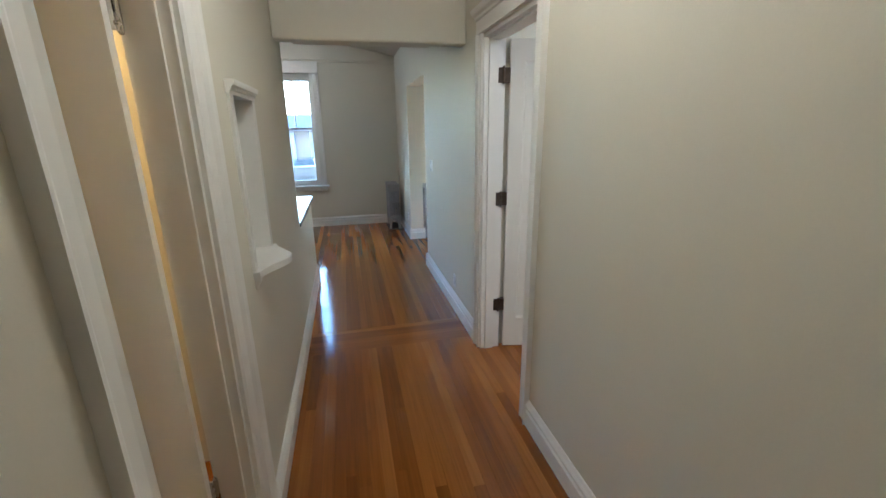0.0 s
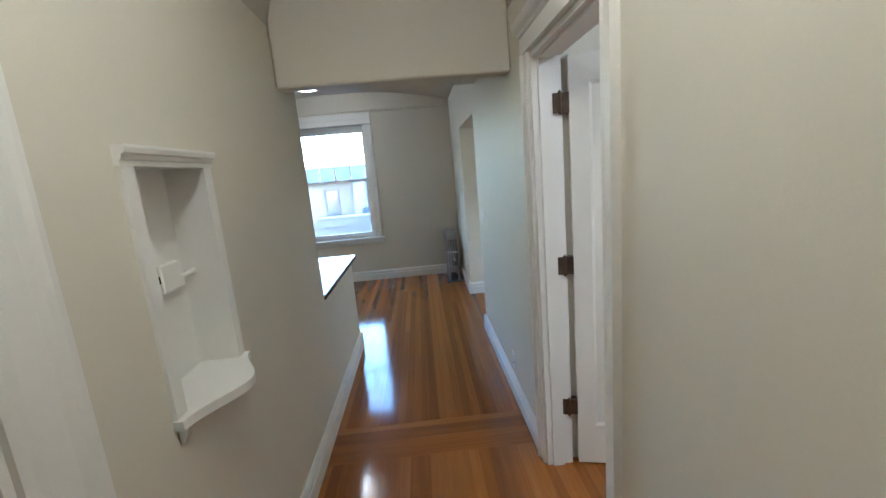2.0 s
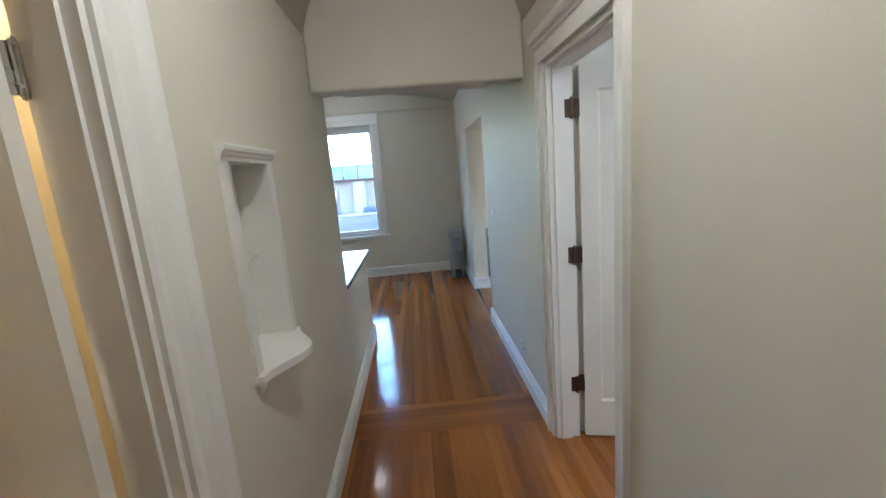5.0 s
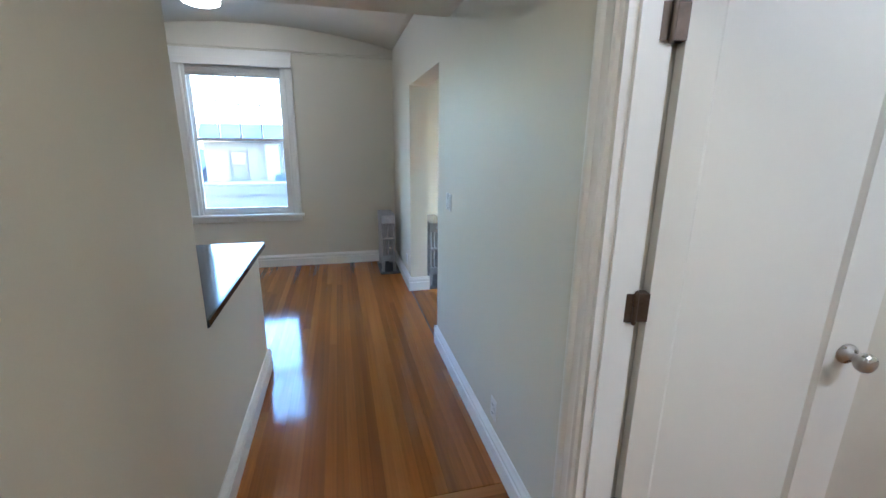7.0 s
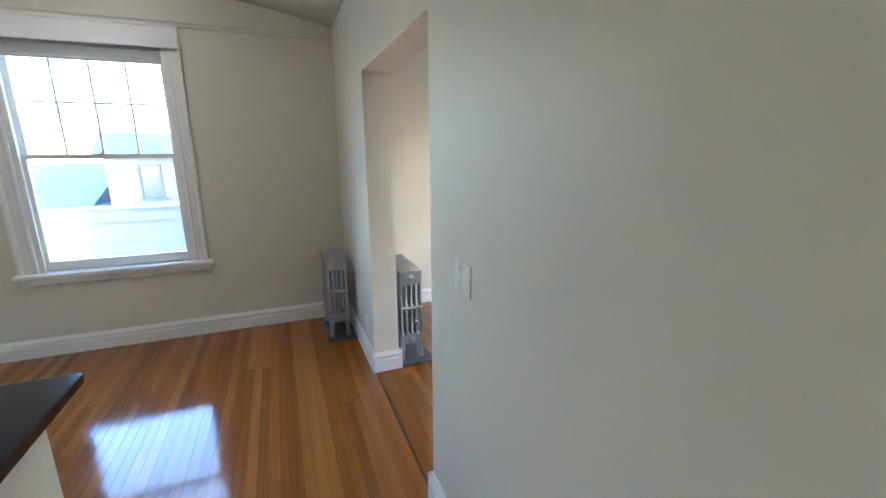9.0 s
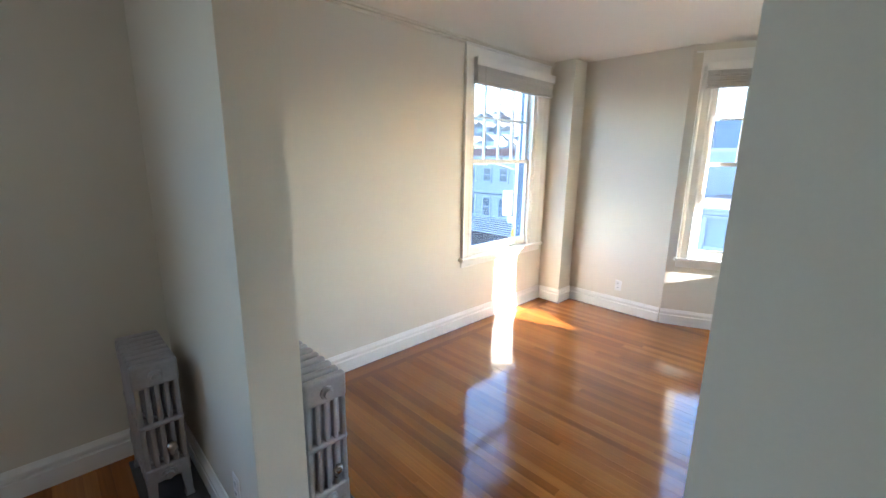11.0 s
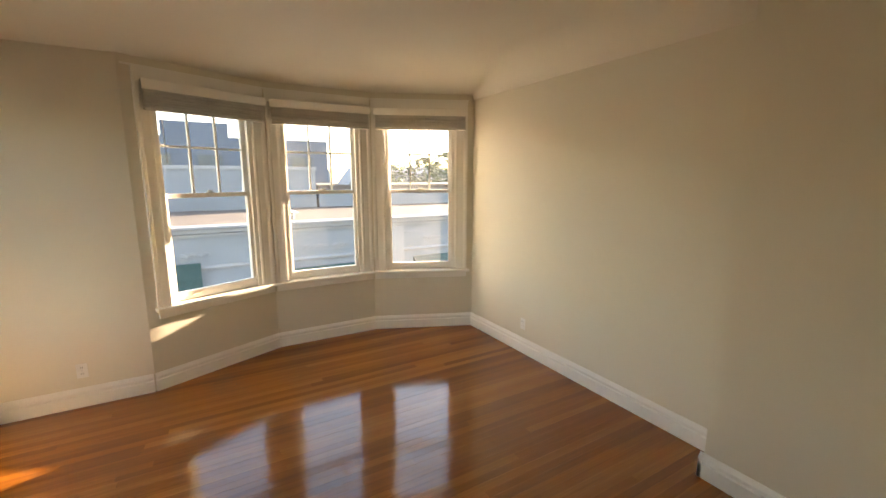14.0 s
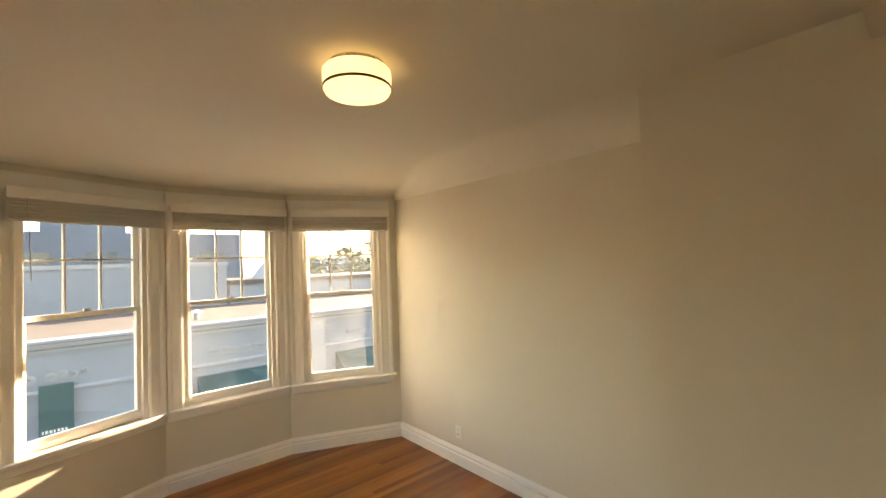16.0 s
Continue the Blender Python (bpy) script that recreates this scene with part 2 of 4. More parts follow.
def lathe(bm, prof, axis=(0, 0, 1), at=(0, 0, 0), seg=24):
    """A profile of (radius, height) pairs turned about an axis."""
    q = Vector(axis).to_track_quat('Z', 'Y')
    rings = []
    for r, h in prof:
        if r < 1e-5:
            rings.append([bm.verts.new(Vector(at) + q @ Vector((0, 0, h)))])
        else:
            rings.append([bm.verts.new(Vector(at) + q @ Vector((r * math.cos(2 * math.pi * k / seg), r * math.sin(2 * math.pi * k / seg), h)))
                          for k in range(seg)])
    for a, b in zip(rings, rings[1:]):
        for k in range(seg):
            j = (k + 1) % seg
            f = [a[k % len(a)], a[j % len(a)], b[j % len(b)], b[k % len(b)]]
            f = list(dict.fromkeys(f))
            if len(f) > 2:
                bm.faces.new(f)
    return bm


def part(name, bm, material, parent=None, label="", smooth=False):
    me = bpy.data.meshes.new(name)
    bmesh.ops.recalc_face_normals(bm, faces=bm.faces[:])
    bm.to_mesh(me)
    bm.free()
    me.materials.append(material)
    if smooth:
        for p in me.polygons:
            p.use_smooth = True
    ob = new(name, me)
    if parent:
        ob.parent = parent
    if label:
        tagged(ob, label)
    return ob


def thing(name, label, category, m=None, group="", kind=""):
    e = new(name)
    e.empty_display_size = 0.1
    if m is not None:
        e.matrix_world = m
    return tagged(e, label, category, group, kind)


def built(name, bm, material, label, category="wall", smooth=False):
    return tagged(part(name, bm, material, smooth=smooth), label, category, kind="structure")


# ---- plan ----
HL, HR = -0.108, 1.165          # faces of the hall's side walls
WT = 0.185                     # thickness of the wall between dining and living room
FAR, LIV_S, LIV_E = 7.30, 2.835, 5.18
OPEN0, OPEN1, OPENZ = 4.753, 6.025, 2.14
TOP = 3.15
BAY = [Vector((5.18, 6.0)), Vector((5.63, 4.96)), Vector((5.63, 3.89)), Vector((5.18, 2.835))]


def wall(name, boxes, label="plain painted plaster wall, warm off-white"):
    bm = bmesh.new()
    for b in boxes:
        bx(bm, *b)
    return built(name, bm, PAINT, label)


# far wall with its two window openings
W1, W2 = (-1.345, -0.037), (3.54, 4.86)
h1, h2 = (W1[0] + 0.12, W1[1] - 0.10), (W2[0] + 0.11, W2[1] - 0.20)
ZS, ZH = 0.70, 2.47
wall("wall_north", [(-2.8, h1[0], FAR, FAR + .2, 0, TOP), (h1[0], h1[1], FAR, FAR + .2, 0, ZS - .02), (h1[0], h1[1], FAR, FAR + .2, ZH, TOP),
                    (h1[1], h2[0], FAR, FAR + .2, 0, TOP), (h2[0], h2[1], FAR, FAR + .2, 0, ZS - .02), (h2[0], h2[1], FAR, FAR + .2, ZH, TOP),
                    (h2[1], 5.38, FAR, FAR + .2, 0, TOP)])
wall("wall_west", [(-2.8, -2.6, 2.0, FAR, 0, TOP)])
wall("wall_kitchen", [(-2.6, HL - .18, 2.0, 2.18, 0, TOP)])
# hall, left side: door opening and niche
LD0, LD1, LDZ = 0.79, 1.37, 2.08
NI0, NI1, NIZ0, NIZ1 = 1.812, 2.17, 1.044, 1.724
LX = HL - .18
LT = HL - .12
wall("wall_hall_left", [(LT, HL, -1.7, LD0, 0, TOP), (LT, HL, LD0, LD1, LDZ, TOP), (LT, HL, LD1, 1.65, 0, TOP), (LX, HL, 1.65, NI0, 0, TOP),
                        (LX, HL, NI0, NI1, 0, NIZ0 - .03), (LX, HL, NI0, NI1, NIZ1, TOP), (LX, LX + .05, NI0, NI1, NIZ0 - .03, NIZ1),
                        (LX, HL, NI1, 3.475, 0, TOP)])
# hall, right side: bedroom door, wide opening, stub
RD0, RD1, RDZ = 1.955, 2.735, 2.13
wall("wall_hall_right", [(HR, HR + .14, -1.7, RD0, 0, TOP), (HR, HR + .14, RD0, RD1, RDZ, TOP), (HR, HR + .14, RD1, OPEN0, 0, TOP), (HR, HR + WT, OPEN0, OPEN1, OPENZ, TOP), (HR, HR + WT, OPEN1, FAR, 0, TOP)])
wall("wall_hall_end", [(LX, HR + .14, -1.85, -1.7, 0, TOP)])
wall("wall_living_south", [(HR + .14, 5.33, 2.755, LIV_S, 0, TOP)])
wall("wall_jog", [(HR + .14, 2.33, LIV_S, 3.10, 0, TOP)])
wall("wall_living_east", [(LIV_E, LIV_E + .16, 6.0, FAR, 0, TOP)])
wall("pilaster", [(4.93, LIV_E, 7.03, FAR, 0, TOP)], "painted plaster pilaster in the room's corner")
# rooms behind the two doors
wall("wall_bedroom", [(HR + .14, 3.6, -1.0, -.85, 0, TOP), (3.45, 3.6, -.85, 2.755, 0, TOP)])
wall("wall_bath", [(-2.2, LX, -1.0, -.85, 0, TOP), (-2.35, -2.2, -1.0, 2.0, 0, TOP)])

# beams over the passage
built("beam_near", box(HL, HR, 3.108, 3.225, 2.14, TOP, bevel=.02, seg=3), PAINT, "painted plaster beam across the hallway", "beam")
built("beam_far", box(-0.11, HR, 4.11, 4.485, 2.35, TOP, bevel=.008), PAINT, "shallow painted ceiling beam", "beam")


def ceiling(name, x0, x1, y0, y1, nx, ny, zf, label):
    vs = [(x0 + (x1 - x0) * i / nx, y0 + (y1 - y0) * j / ny) for j in range(ny + 1) for i in range(nx + 1)]
    w = nx + 1
    me = bpy.data.meshes.new(name)
    me.from_pydata([(x, y, zf(x, y)) for x, y in vs], [], [(j * w + i, j * w + i + 1, j * w + w + i + 1, j * w + w + i) for j in range(ny) for i in range(nx)])
    me.materials.append(CEIL)
    for p in me.polygons:
        p.use_smooth = True
    ob = new(name, me)
    so = ob.modifiers.new("thickness", 'SOLIDIFY')
    so.thickness, so.offset = 0.05, 1
    return tagged(ob, label, "ceiling", kind="structure")


def z_hall(x, y):
    d = min(x - HL, HR - x)
    u = max(0.0, min(1.0, d / 0.40))
    return 2.39 + 0.43 * math.sqrt(max(0, 1 - (1 - u) ** 2))


def z_dining(x, y):
    return 2.895 - 0.19 * min(1.8, abs(x + 0.48) / 1.62) ** 2


def z_living(x, y):
    d = 5.63 - x
    for p, q in ((BAY[0], BAY[1]), (BAY[2], BAY[3])):
        t = (q - p).normalized()
        n = Vector((t.y, -t.x))
        d = min(d, (Vector((x, y)) - p).dot(n))
    u = max(0.0, min(1.0, d / 1.1))
    east = 2.655 + 0.195 * (1 - (1 - u) ** 2.2)
    v = max(0.0, min(1.0, (FAR - y) / 0.5))
    w = max(0.0, min(1.0, (y - LIV_S) / 0.35))
    return min(east, 2.60 + 0.25 * math.sqrt(max(0, 1 - (1 - v) ** 2)), 2.58 + 0.27 * math.sqrt(max(0, 1 - (1 - w) ** 2)))


ceiling("ceiling_hall", HL - .02, HR + .02, -1.72, 3.15, 40, 4, z_hall, "coved plaster hallway ceiling, off-white")
ceiling("ceiling_dining", -2.62, HR + .02, 3.20, FAR + .02, 48, 4, z_dining, "gently vaulted plaster ceiling, off-white")
ceiling("ceiling_living", HR + .12, 5.80, 2.8, FAR + .02, 70, 170, z_living, "coved plaster ceiling, warm off-white")
ceiling("ceiling_side_rooms", -2.4, LX + .02, -1.0, 3.35, 2, 2, lambda x, y: 2.7, "plain flat ceiling")
ceiling("ceiling_bedroom", HR + .12, 3.5, -1.0, 2.75, 2, 2, lambda x, y: 2.7, "plain flat ceiling")
# unseen storeys above and below, added to shadow the house beyond window_1
built("upper_shade_storey", box(-3.0, 6.0, -2.0, FAR + .3, TOP, TOP + 3.2), STUCCO, "unseen added storey closing the place above and shading the house outside", "roof")
built("building_base", box(-2.8, 5.33, -1.85, FAR + .2, -5.35, -.06), STUCCO, "unseen plain storeys beneath the apartment, added to block the sun", "wall")


# bay walls, seen from inside with x along the wall and y outwards
def bay_matrix(k):
    p, q = BAY[k], BAY[k + 1]
    d = (q - p).normalized()
    return Matrix.Translation((p.x, p.y, 0)) @ Matrix.Rotation(math.atan2(d.y, d.x), 4, 'Z')


BAYWIN = [(0.08, 1.122, 0.185, 0.995), (0.012, 1.059, 0.135, 0.935), (0.012, 1.075, 0.150, 0.935)]
for k, name in enumerate(("wall_bay_north", "wall_bay_middle", "wall_bay_south")):
    L = (BAY[k + 1] - BAY[k]).length
    a, b = BAYWIN[k][2:]
    bm = bmesh.new()
    for c in ((0, L, 0, .16, 0, ZS - .02), (0, L, 0, .16, ZH, TOP), (0, a, 0, .16, ZS - .02, ZH), (b, L, 0, .16, ZS - .02, ZH)):
        bx(bm, *c)
    ob = built(name, bm, PAINT, "painted bay wall beneath and around a window")
    ob.matrix_world = bay_matrix(k)
for k in (1, 2):
    q = BAY[k]
    built("trim_bay_post", lathe(bmesh.new(), [(0, 0), (.075, 0), (.075, TOP), (0, TOP)], at=(q.x + .085, q.y + (.03 if k == 1 else -.03), 0), seg=12), STUCCO,
          "outer corner post of the bay", "trim")

# ---- baseboards ----
BASE = [(0, 0), (.022, 0), (.022, .092), (.012, .100), (.012, .109), (.023, .114), (.022, .128), (.012, .142), (.006, .153), (0, .153)]


def baseboard(p0, p1, n, label="white painted moulded baseboard"):
    p0, p1, n = Vector(p0), Vector(p1), Vector(n)
    pts = [(p0.x + n.x * o, p0.y + n.y * o, z + .001) for o, z in BASE]
    built("baseboard", prism(bmesh.new(), pts, (p1.x - p0.x, p1.y - p0.y, 0)), TRIM, label, "baseboard")


baseboard((HL, -1.7), (HL, .695), (1, 0))
baseboard((HL, 1.515), (HL, 4.60), (1, 0))
baseboard((HR, -1.7), (HR, 1.865), (-1, 0))
baseboard((HR, 2.81), (HR, OPEN0), (-1, 0))
baseboard((HR - .022, OPEN0), (HR + .162, OPEN0), (0, 1))
baseboard((HR - .022, OPEN1), (HR + WT + .022, OPEN1), (0, -1))
baseboard((HR, OPEN1 - .02), (HR, FAR - .022), (-1, 0))
baseboard((HR + WT, OPEN1 - .02), (HR + WT, FAR - .022), (1, 0))
baseboard((-2.6, FAR), (HR, FAR), (0, -1))
baseboard((-2.6, 2.2), (-2.6, FAR), (1, 0))
baseboard((HR + WT, FAR), (4.93, FAR), (0, -1))
baseboard((4.93, 7.008), (4.93, FAR - .022), (-1, 0))
baseboard((4.908, 7.03), (LIV_E, 7.03), (0, -1))
baseboard((LIV_E, 6.01), (LIV_E, 7.008), (-1, 0))
for k in range(3):
    d = (BAY[k + 1] - BAY[k]).normalized()
    baseboard(BAY[k], BAY[k + 1], (d.y, -d.x))
baseboard((2.33, LIV_S), (LIV_E, LIV_S), (0, 1))
baseboard((2.33, LIV_S + .022), (2.33, 3.122), (1, 0))
baseboard((HR + .14, 3.10), (2.352, 3.10), (0, 1))
baseboard((HR + .14, 3.122), (HR + .14, OPEN0 + .02), (1, 0))

RAIL = [(0, 0), (.014, .003), (.024, .012), (.018, .024), (.034, .034), (.034, .040), (0, .042)]


def picture_rail(p0, p1, n, z):
    p0, p1, n = Vector(p0), Vector(p1), Vector(n)
    pts = [(p0.x + n.x * o, p0.y + n.y * o, z + h) for o, h in RAIL]
    built("picture_rail", prism(bmesh.new(), pts, (p1.x - p0.x, p1.y - p0.y, 0)), PAINT, "narrow picture rail painted like the wall", "trim")


picture_rail((-2.6, FAR), (HR, FAR), (0, -1), 2.592)
picture_rail((HR + WT, FAR), (4.93, FAR), (0, -1), 2.592)

# ---- windows ----
CASING = [(0, 0), (0, -.014), (.012, -.020), (.030, -.016), (.075, -.016), (.088, -.026), (.10, -.030), (.11, -.030), (.11, 0)]


def casing_strip(bm, x, w, z0, z1, flip=False):
    k = w / .11
    pts = [((x + a * k if flip else x + (w - a * k)), b, z0) for a, b in CASING]
    return prism(bm, pts, (0, 0, z1 - z0))


def window(name, m, out0, out1, in0, in1, cols, label, horns=(.03, .03), capped=True):
    """A double-hung window; x along the wall, y outwards, from the wall's inner face."""
    root = thing(name, label, "window", m, kind="structure")
    bm = bmesh.new()
    casing_strip(bm, out0, in0 - out0, ZS, ZH)
    part("casing", bm, TRIM, root)
    bm = bmesh.new()
    casing_strip(bm, in1, out1 - in1, ZS, ZH, True)
    part("casing", bm, TRIM, root)
    bm = bx(bmesh.new(), out0, out1, -.024, -.001, ZH, ZH + .115)
    if capped:
        bx(bm, out0 - .008, out1 + .008, -.034, -.001, ZH + .116, ZH + .13)
    part("head_casing", bm, TRIM, root)
    part("window_sill", box(out0 - horns[0], out1 + horns[1], -.062, .05, ZS - .032, ZS, bevel=.008, seg=2), TRIM, root)
    part("apron", box(out0, out1, -.018, -.001, ZS - .095, ZS - .033, bevel=.004), TRIM, root)
    bm = bmesh.new()
    bx(bm, in0, in0 + .022, 0, .16, ZS, ZH)
    bx(bm, in1 - .022, in1, 0, .16, ZS, ZH)
    bx(bm, in0 + .022, in1 - .022, 0, .16, ZH - .022, ZH)
    bx(bm, in0 + .022, in1 - .022, .05, .19, ZS - .02, ZS + .012)
    bx(bm, in0 + .022, in0 + .038, .0, .028, ZS, ZH - .022)
    bx(bm, in1 - .038, in1 - .022, .0, .028, ZS, ZH - .022)
    part("window_frame", bm, TRIM, root)
    a, b = in0 + .024, in1 - .024
    mid = 1.605
    # lower sash, one pane
    sw = .042
    bm = bmesh.new()
    y0, y1 = .032, .066
    bx(bm, a, a + sw, y0, y1, ZS + .013, mid + .018)
    bx(bm, b - sw, b, y0, y1, ZS + .013, mid + .018)
    bx(bm, a + sw, b - sw, y0, y1, ZS + .013, ZS + .082)
    bx(bm, a + sw, b - sw, y0, y1, mid - .018, mid + .018)
    part("lower_sash", bm, TRIM, root)
    pane = part("pane", box(a + sw - .004, b - sw + .004, .047, .051, ZS + .078, mid - .014), GLASS, root, "slightly dusty clear glass")
    pane.visible_shadow = False
    # upper sash with glazing bars
    y0, y1 = .070, .104
    zt, zb = ZH - .024, mid - .016
    bm = bmesh.new()
    bx(bm, a, a + sw, y0, y1, zb, zt)
    bx(bm, b - sw, b, y0, y1, zb, zt)
    bx(bm, a + sw, b - sw, y0, y1, zt - .05, zt)
    bx(bm, a + sw, b - sw, y0, y1, zb, zb + .034)
    part("upper_sash", bm, TRIM, root)
    ga, gb, g0, g1 = a + sw, b - sw, zb + .034, zt - .05
    gm = 2.012
    bw = .016
    bm = bx(bmesh.new(), ga, gb, y0 + .004, y1 - .004, gm - bw / 2, gm + bw / 2)
    part("glazing_bar", bm, TRIM, root)
    for c in range(1, cols):
        x = ga + (gb - ga) * c / cols
        for z0, z1 in ((g0, gm - bw / 2), (gm + bw / 2, g1)):
            part("glazing_bar", bx(bmesh.new(), x - bw / 2, x + bw / 2, y0 + .004, y1 - .004, z0, z1), TRIM, root)
    for c in range(cols):
        for z0, z1 in ((g0, gm), (gm, g1)):
            x0, x1 = ga + (gb - ga) * c / cols, ga + (gb - ga) * (c + 1) / cols
            p = part("pane", box(x0 + .002, x1 - .002, .085, .089, z0 + .002, z1 - .002), GLASS, root, "clear glass pane")
            p.visible_shadow = False
    xm = (a + b) / 2
    bm = box(xm - .035, xm + .035, .040, .062, mid + .018, mid + .026, bevel=.003)
    lathe(bm, [(0, 0), (.016, 0), (.013, .014), (0, .018)], at=(xm, .05, mid + .026), seg=12)
    bx(bm, xm - .004, xm + .036, .040, .050, mid + .032, mid + .042)
    part("sash_lock", bm, NICKEL, root, "small metal sash lock")
    for x in (a + .18, b - .18):
        part("sash_lift", box(x - .03, x + .03, .020, .032, ZS + .035, ZS + .045, bevel=.003), TRIM, root)
    return root


def blind(m, x0, x1, z0, z1, label, wand, y=-.034, wide=(-.012, .012)):
    """A raised slatted blind: valance, stack of slats, bottom rail and wand."""
    root = thing("window_blind", label, "blind", m, group="raised window blinds")
    yv = min(y - .062, -.062)
    part("valance", box(x0 + wide[0], x1 + wide[1], yv, yv + .012 if y < 0 else -.026, z1 - .002, z1 + .075, bevel=.003), TRIM, root, "white valance board")
    part("headrail", box(x0, x1, y - .048, y - .001, z1 - .006, z1 + .014 if y > 0 else z1 + .07, bevel=.003), SLAT, root)
    n = max(10, int((z1 - z0) / .0085))
    for k in range(n):
        z = z0 + .022 + (z1 - z0 - .03) * k / (n - 1)
        tilt = random.uniform(-.002, .002)
        bm = bmesh.new()
        prism(bm, [(x0 + .004, y - .052, z + tilt), (x0 + .004, y - .026, z + .004), (x0 + .004, y - .001, z), (x0 + .004, y - .001, z + .005), (x0 + .004, y - .026, z + .009), (x0 + .004, y - .052, z + tilt + .005)], (x1 - x0 - .008 - abs(tilt), 0, 0))
        part("slat", bm, SLAT, root)
    part("bottom_rail", box(x0 + .002, x1 - .002, y - .052, y - .002, z0, z0 + .018, bevel=.004), SLAT, root)
    if wand:
        bm = bmesh.new()
        lathe(bm, [(0, 0), (.004, 0), (.005, .04), (.003, .06), (.003, wand), (0, wand)], axis=(.03, 0, -1), at=(x0 + .09, y - .066, z1), seg=8)
        part("wand", bm, SLAT, root, "thin tilt wand")
    return root


I4 = Matrix.Identity(4)
MF = Matrix.Translation((0, FAR, 0))
window("window_1", MF, W1[0], W1[1], h1[0], h1[1], 4, "white double-hung window with divided upper sash in dining room")
window("window_2", MF, W2[0], W2[1], h2[0], h2[1], 4, "white double-hung window with divided upper sash beside corner pilaster", (.03, 0))
part("jamb_liner", bx(bmesh.new(), h2[1] - .027, h2[1] - .0225, .070, .164, ZS + .014, 1.585), BLUEWALL, bpy.data.objects["window_2"], "dark blue outer jamb")
part("jamb_liner", bx(bmesh.new(), h2[1] - .027, h2[1] - .0225, .106, .164, 1.587, ZH - .024), BLUEWALL, bpy.data.objects["window_2"], "dark blue outer jamb")
blind(MF, h1[0] + .03, h1[1] - .03, 2.315, 2.43, "white slatted blind raised inside the window's top", 0, .052, (W1[0] + .06 - h1[0] - .03, .13))
blind(MF, h2[0] - .03, h2[1] + .18, 2.27, 2.42, "white slatted blind raised, its wand hanging down", .85)
for k in range(3):
    o0, o1, i0, i1 = BAYWIN[k]
    window("window_%d" % (k + 3), bay_matrix(k), o0, o1, i0, i1, 3, "white double-hung bay window with six-light upper sash", (.02, .0) if k == 0 else (0, .03) if k == 2 else (0, 0), False)
    blind(bay_matrix(k), o0 + .045, o1 - .03, 2.268, 2.418, "white slatted blind raised to top of bay window", .55)
for k in range(3):
    L = (BAY[k + 1] - BAY[k]).length
    bm = bx(bmesh.new(), .02 if k == 0 else 0, L - (.0 if k < 2 else .06), -.012, -.001, ZH + .117, 2.60)
    ob = built("trim_bay_head", bm, TRIM, "white head board running round the bay", "trim")
    ob.matrix_world = bay_matrix(k)


# ---- doors ----
def casing_x(bm, face, sgn, y, w, z0, z1, flip):
    """Moulded casing on a wall whose face is at x = face; sgn: the side it stands out to."""
    k = w / .11
    pts = [(face - sgn * b, (y + a * k if flip else y + (w - a * k)), z0) for a, b in CASING]
    return prism(bm, pts, (0, 0, z1 - z0))


def door_set(name, face, sgn, thick, y0, y1, zh, wf, wn, label):
    """Casings, lintel with crown, and jambs of an opening in a side wall of the hall."""
    root = thing(name, label, "door frame", kind="structure")
    bm = bmesh.new()
    casing_x(bm, face, sgn, y0 - wn, wn, 0, zh + .01, False)
    part("casing", bm, TRIM, root)
    bm = bmesh.new()
    casing_x(bm, face, sgn, y1, wf, 0, zh + .01, True)
    part("casing", bm, TRIM, root)
    s = sgn
    crown = [(0, .01), (.022, .01), (.022, .085), (.030, .09), (.034, .105), (.050, .115), (.058, .13), (.060, .145), (0, .145)]
    pts = [(face + s * o, y0 - wn - .012, zh + z) for o, z in crown]
    part("head_casing", prism(bmesh.new(), pts, (0, y1 - y0 + wn + wf + .024, 0)), TRIM, root, "moulded crown over the door")
    b = face - s * thick
    lo, hi = min(face, b), max(face, b)
    bm = bmesh.new()
    bx(bm, lo, hi, y0 - .001, y0 + .018, 0, zh)
    bx(bm, lo, hi, y1 - .018, y1 + .001, 0, zh)
    bx(bm, lo, hi, y0 + .018, y1 - .018, zh - .018, zh + .001)
    st = face - s * (thick - .05)
    lo2, hi2 = min(face - s * .03, st), max(face - s * .03, st)
    bx(bm, lo2, hi2, y0 + .018, y0 + .030, 0, zh - .018)
    bx(bm, lo2, hi2, y1 - .030, y1 - .018, 0, zh - .018)
    bx(bm, lo2, hi2, y0 + .030, y1 - .030, zh - .030, zh - .018)
    part("jamb", bm, TRIM, root)
    return root


door_set("door_frame_1", HR, -1, .14, RD0, RD1, RDZ, .075, .09, "white moulded door casing with crown in hallway")
door_set("door_frame_2", HL, 1, .12, LD0, LD1, LDZ, .145, .095, "white moulded door casing on hallway's niche wall")


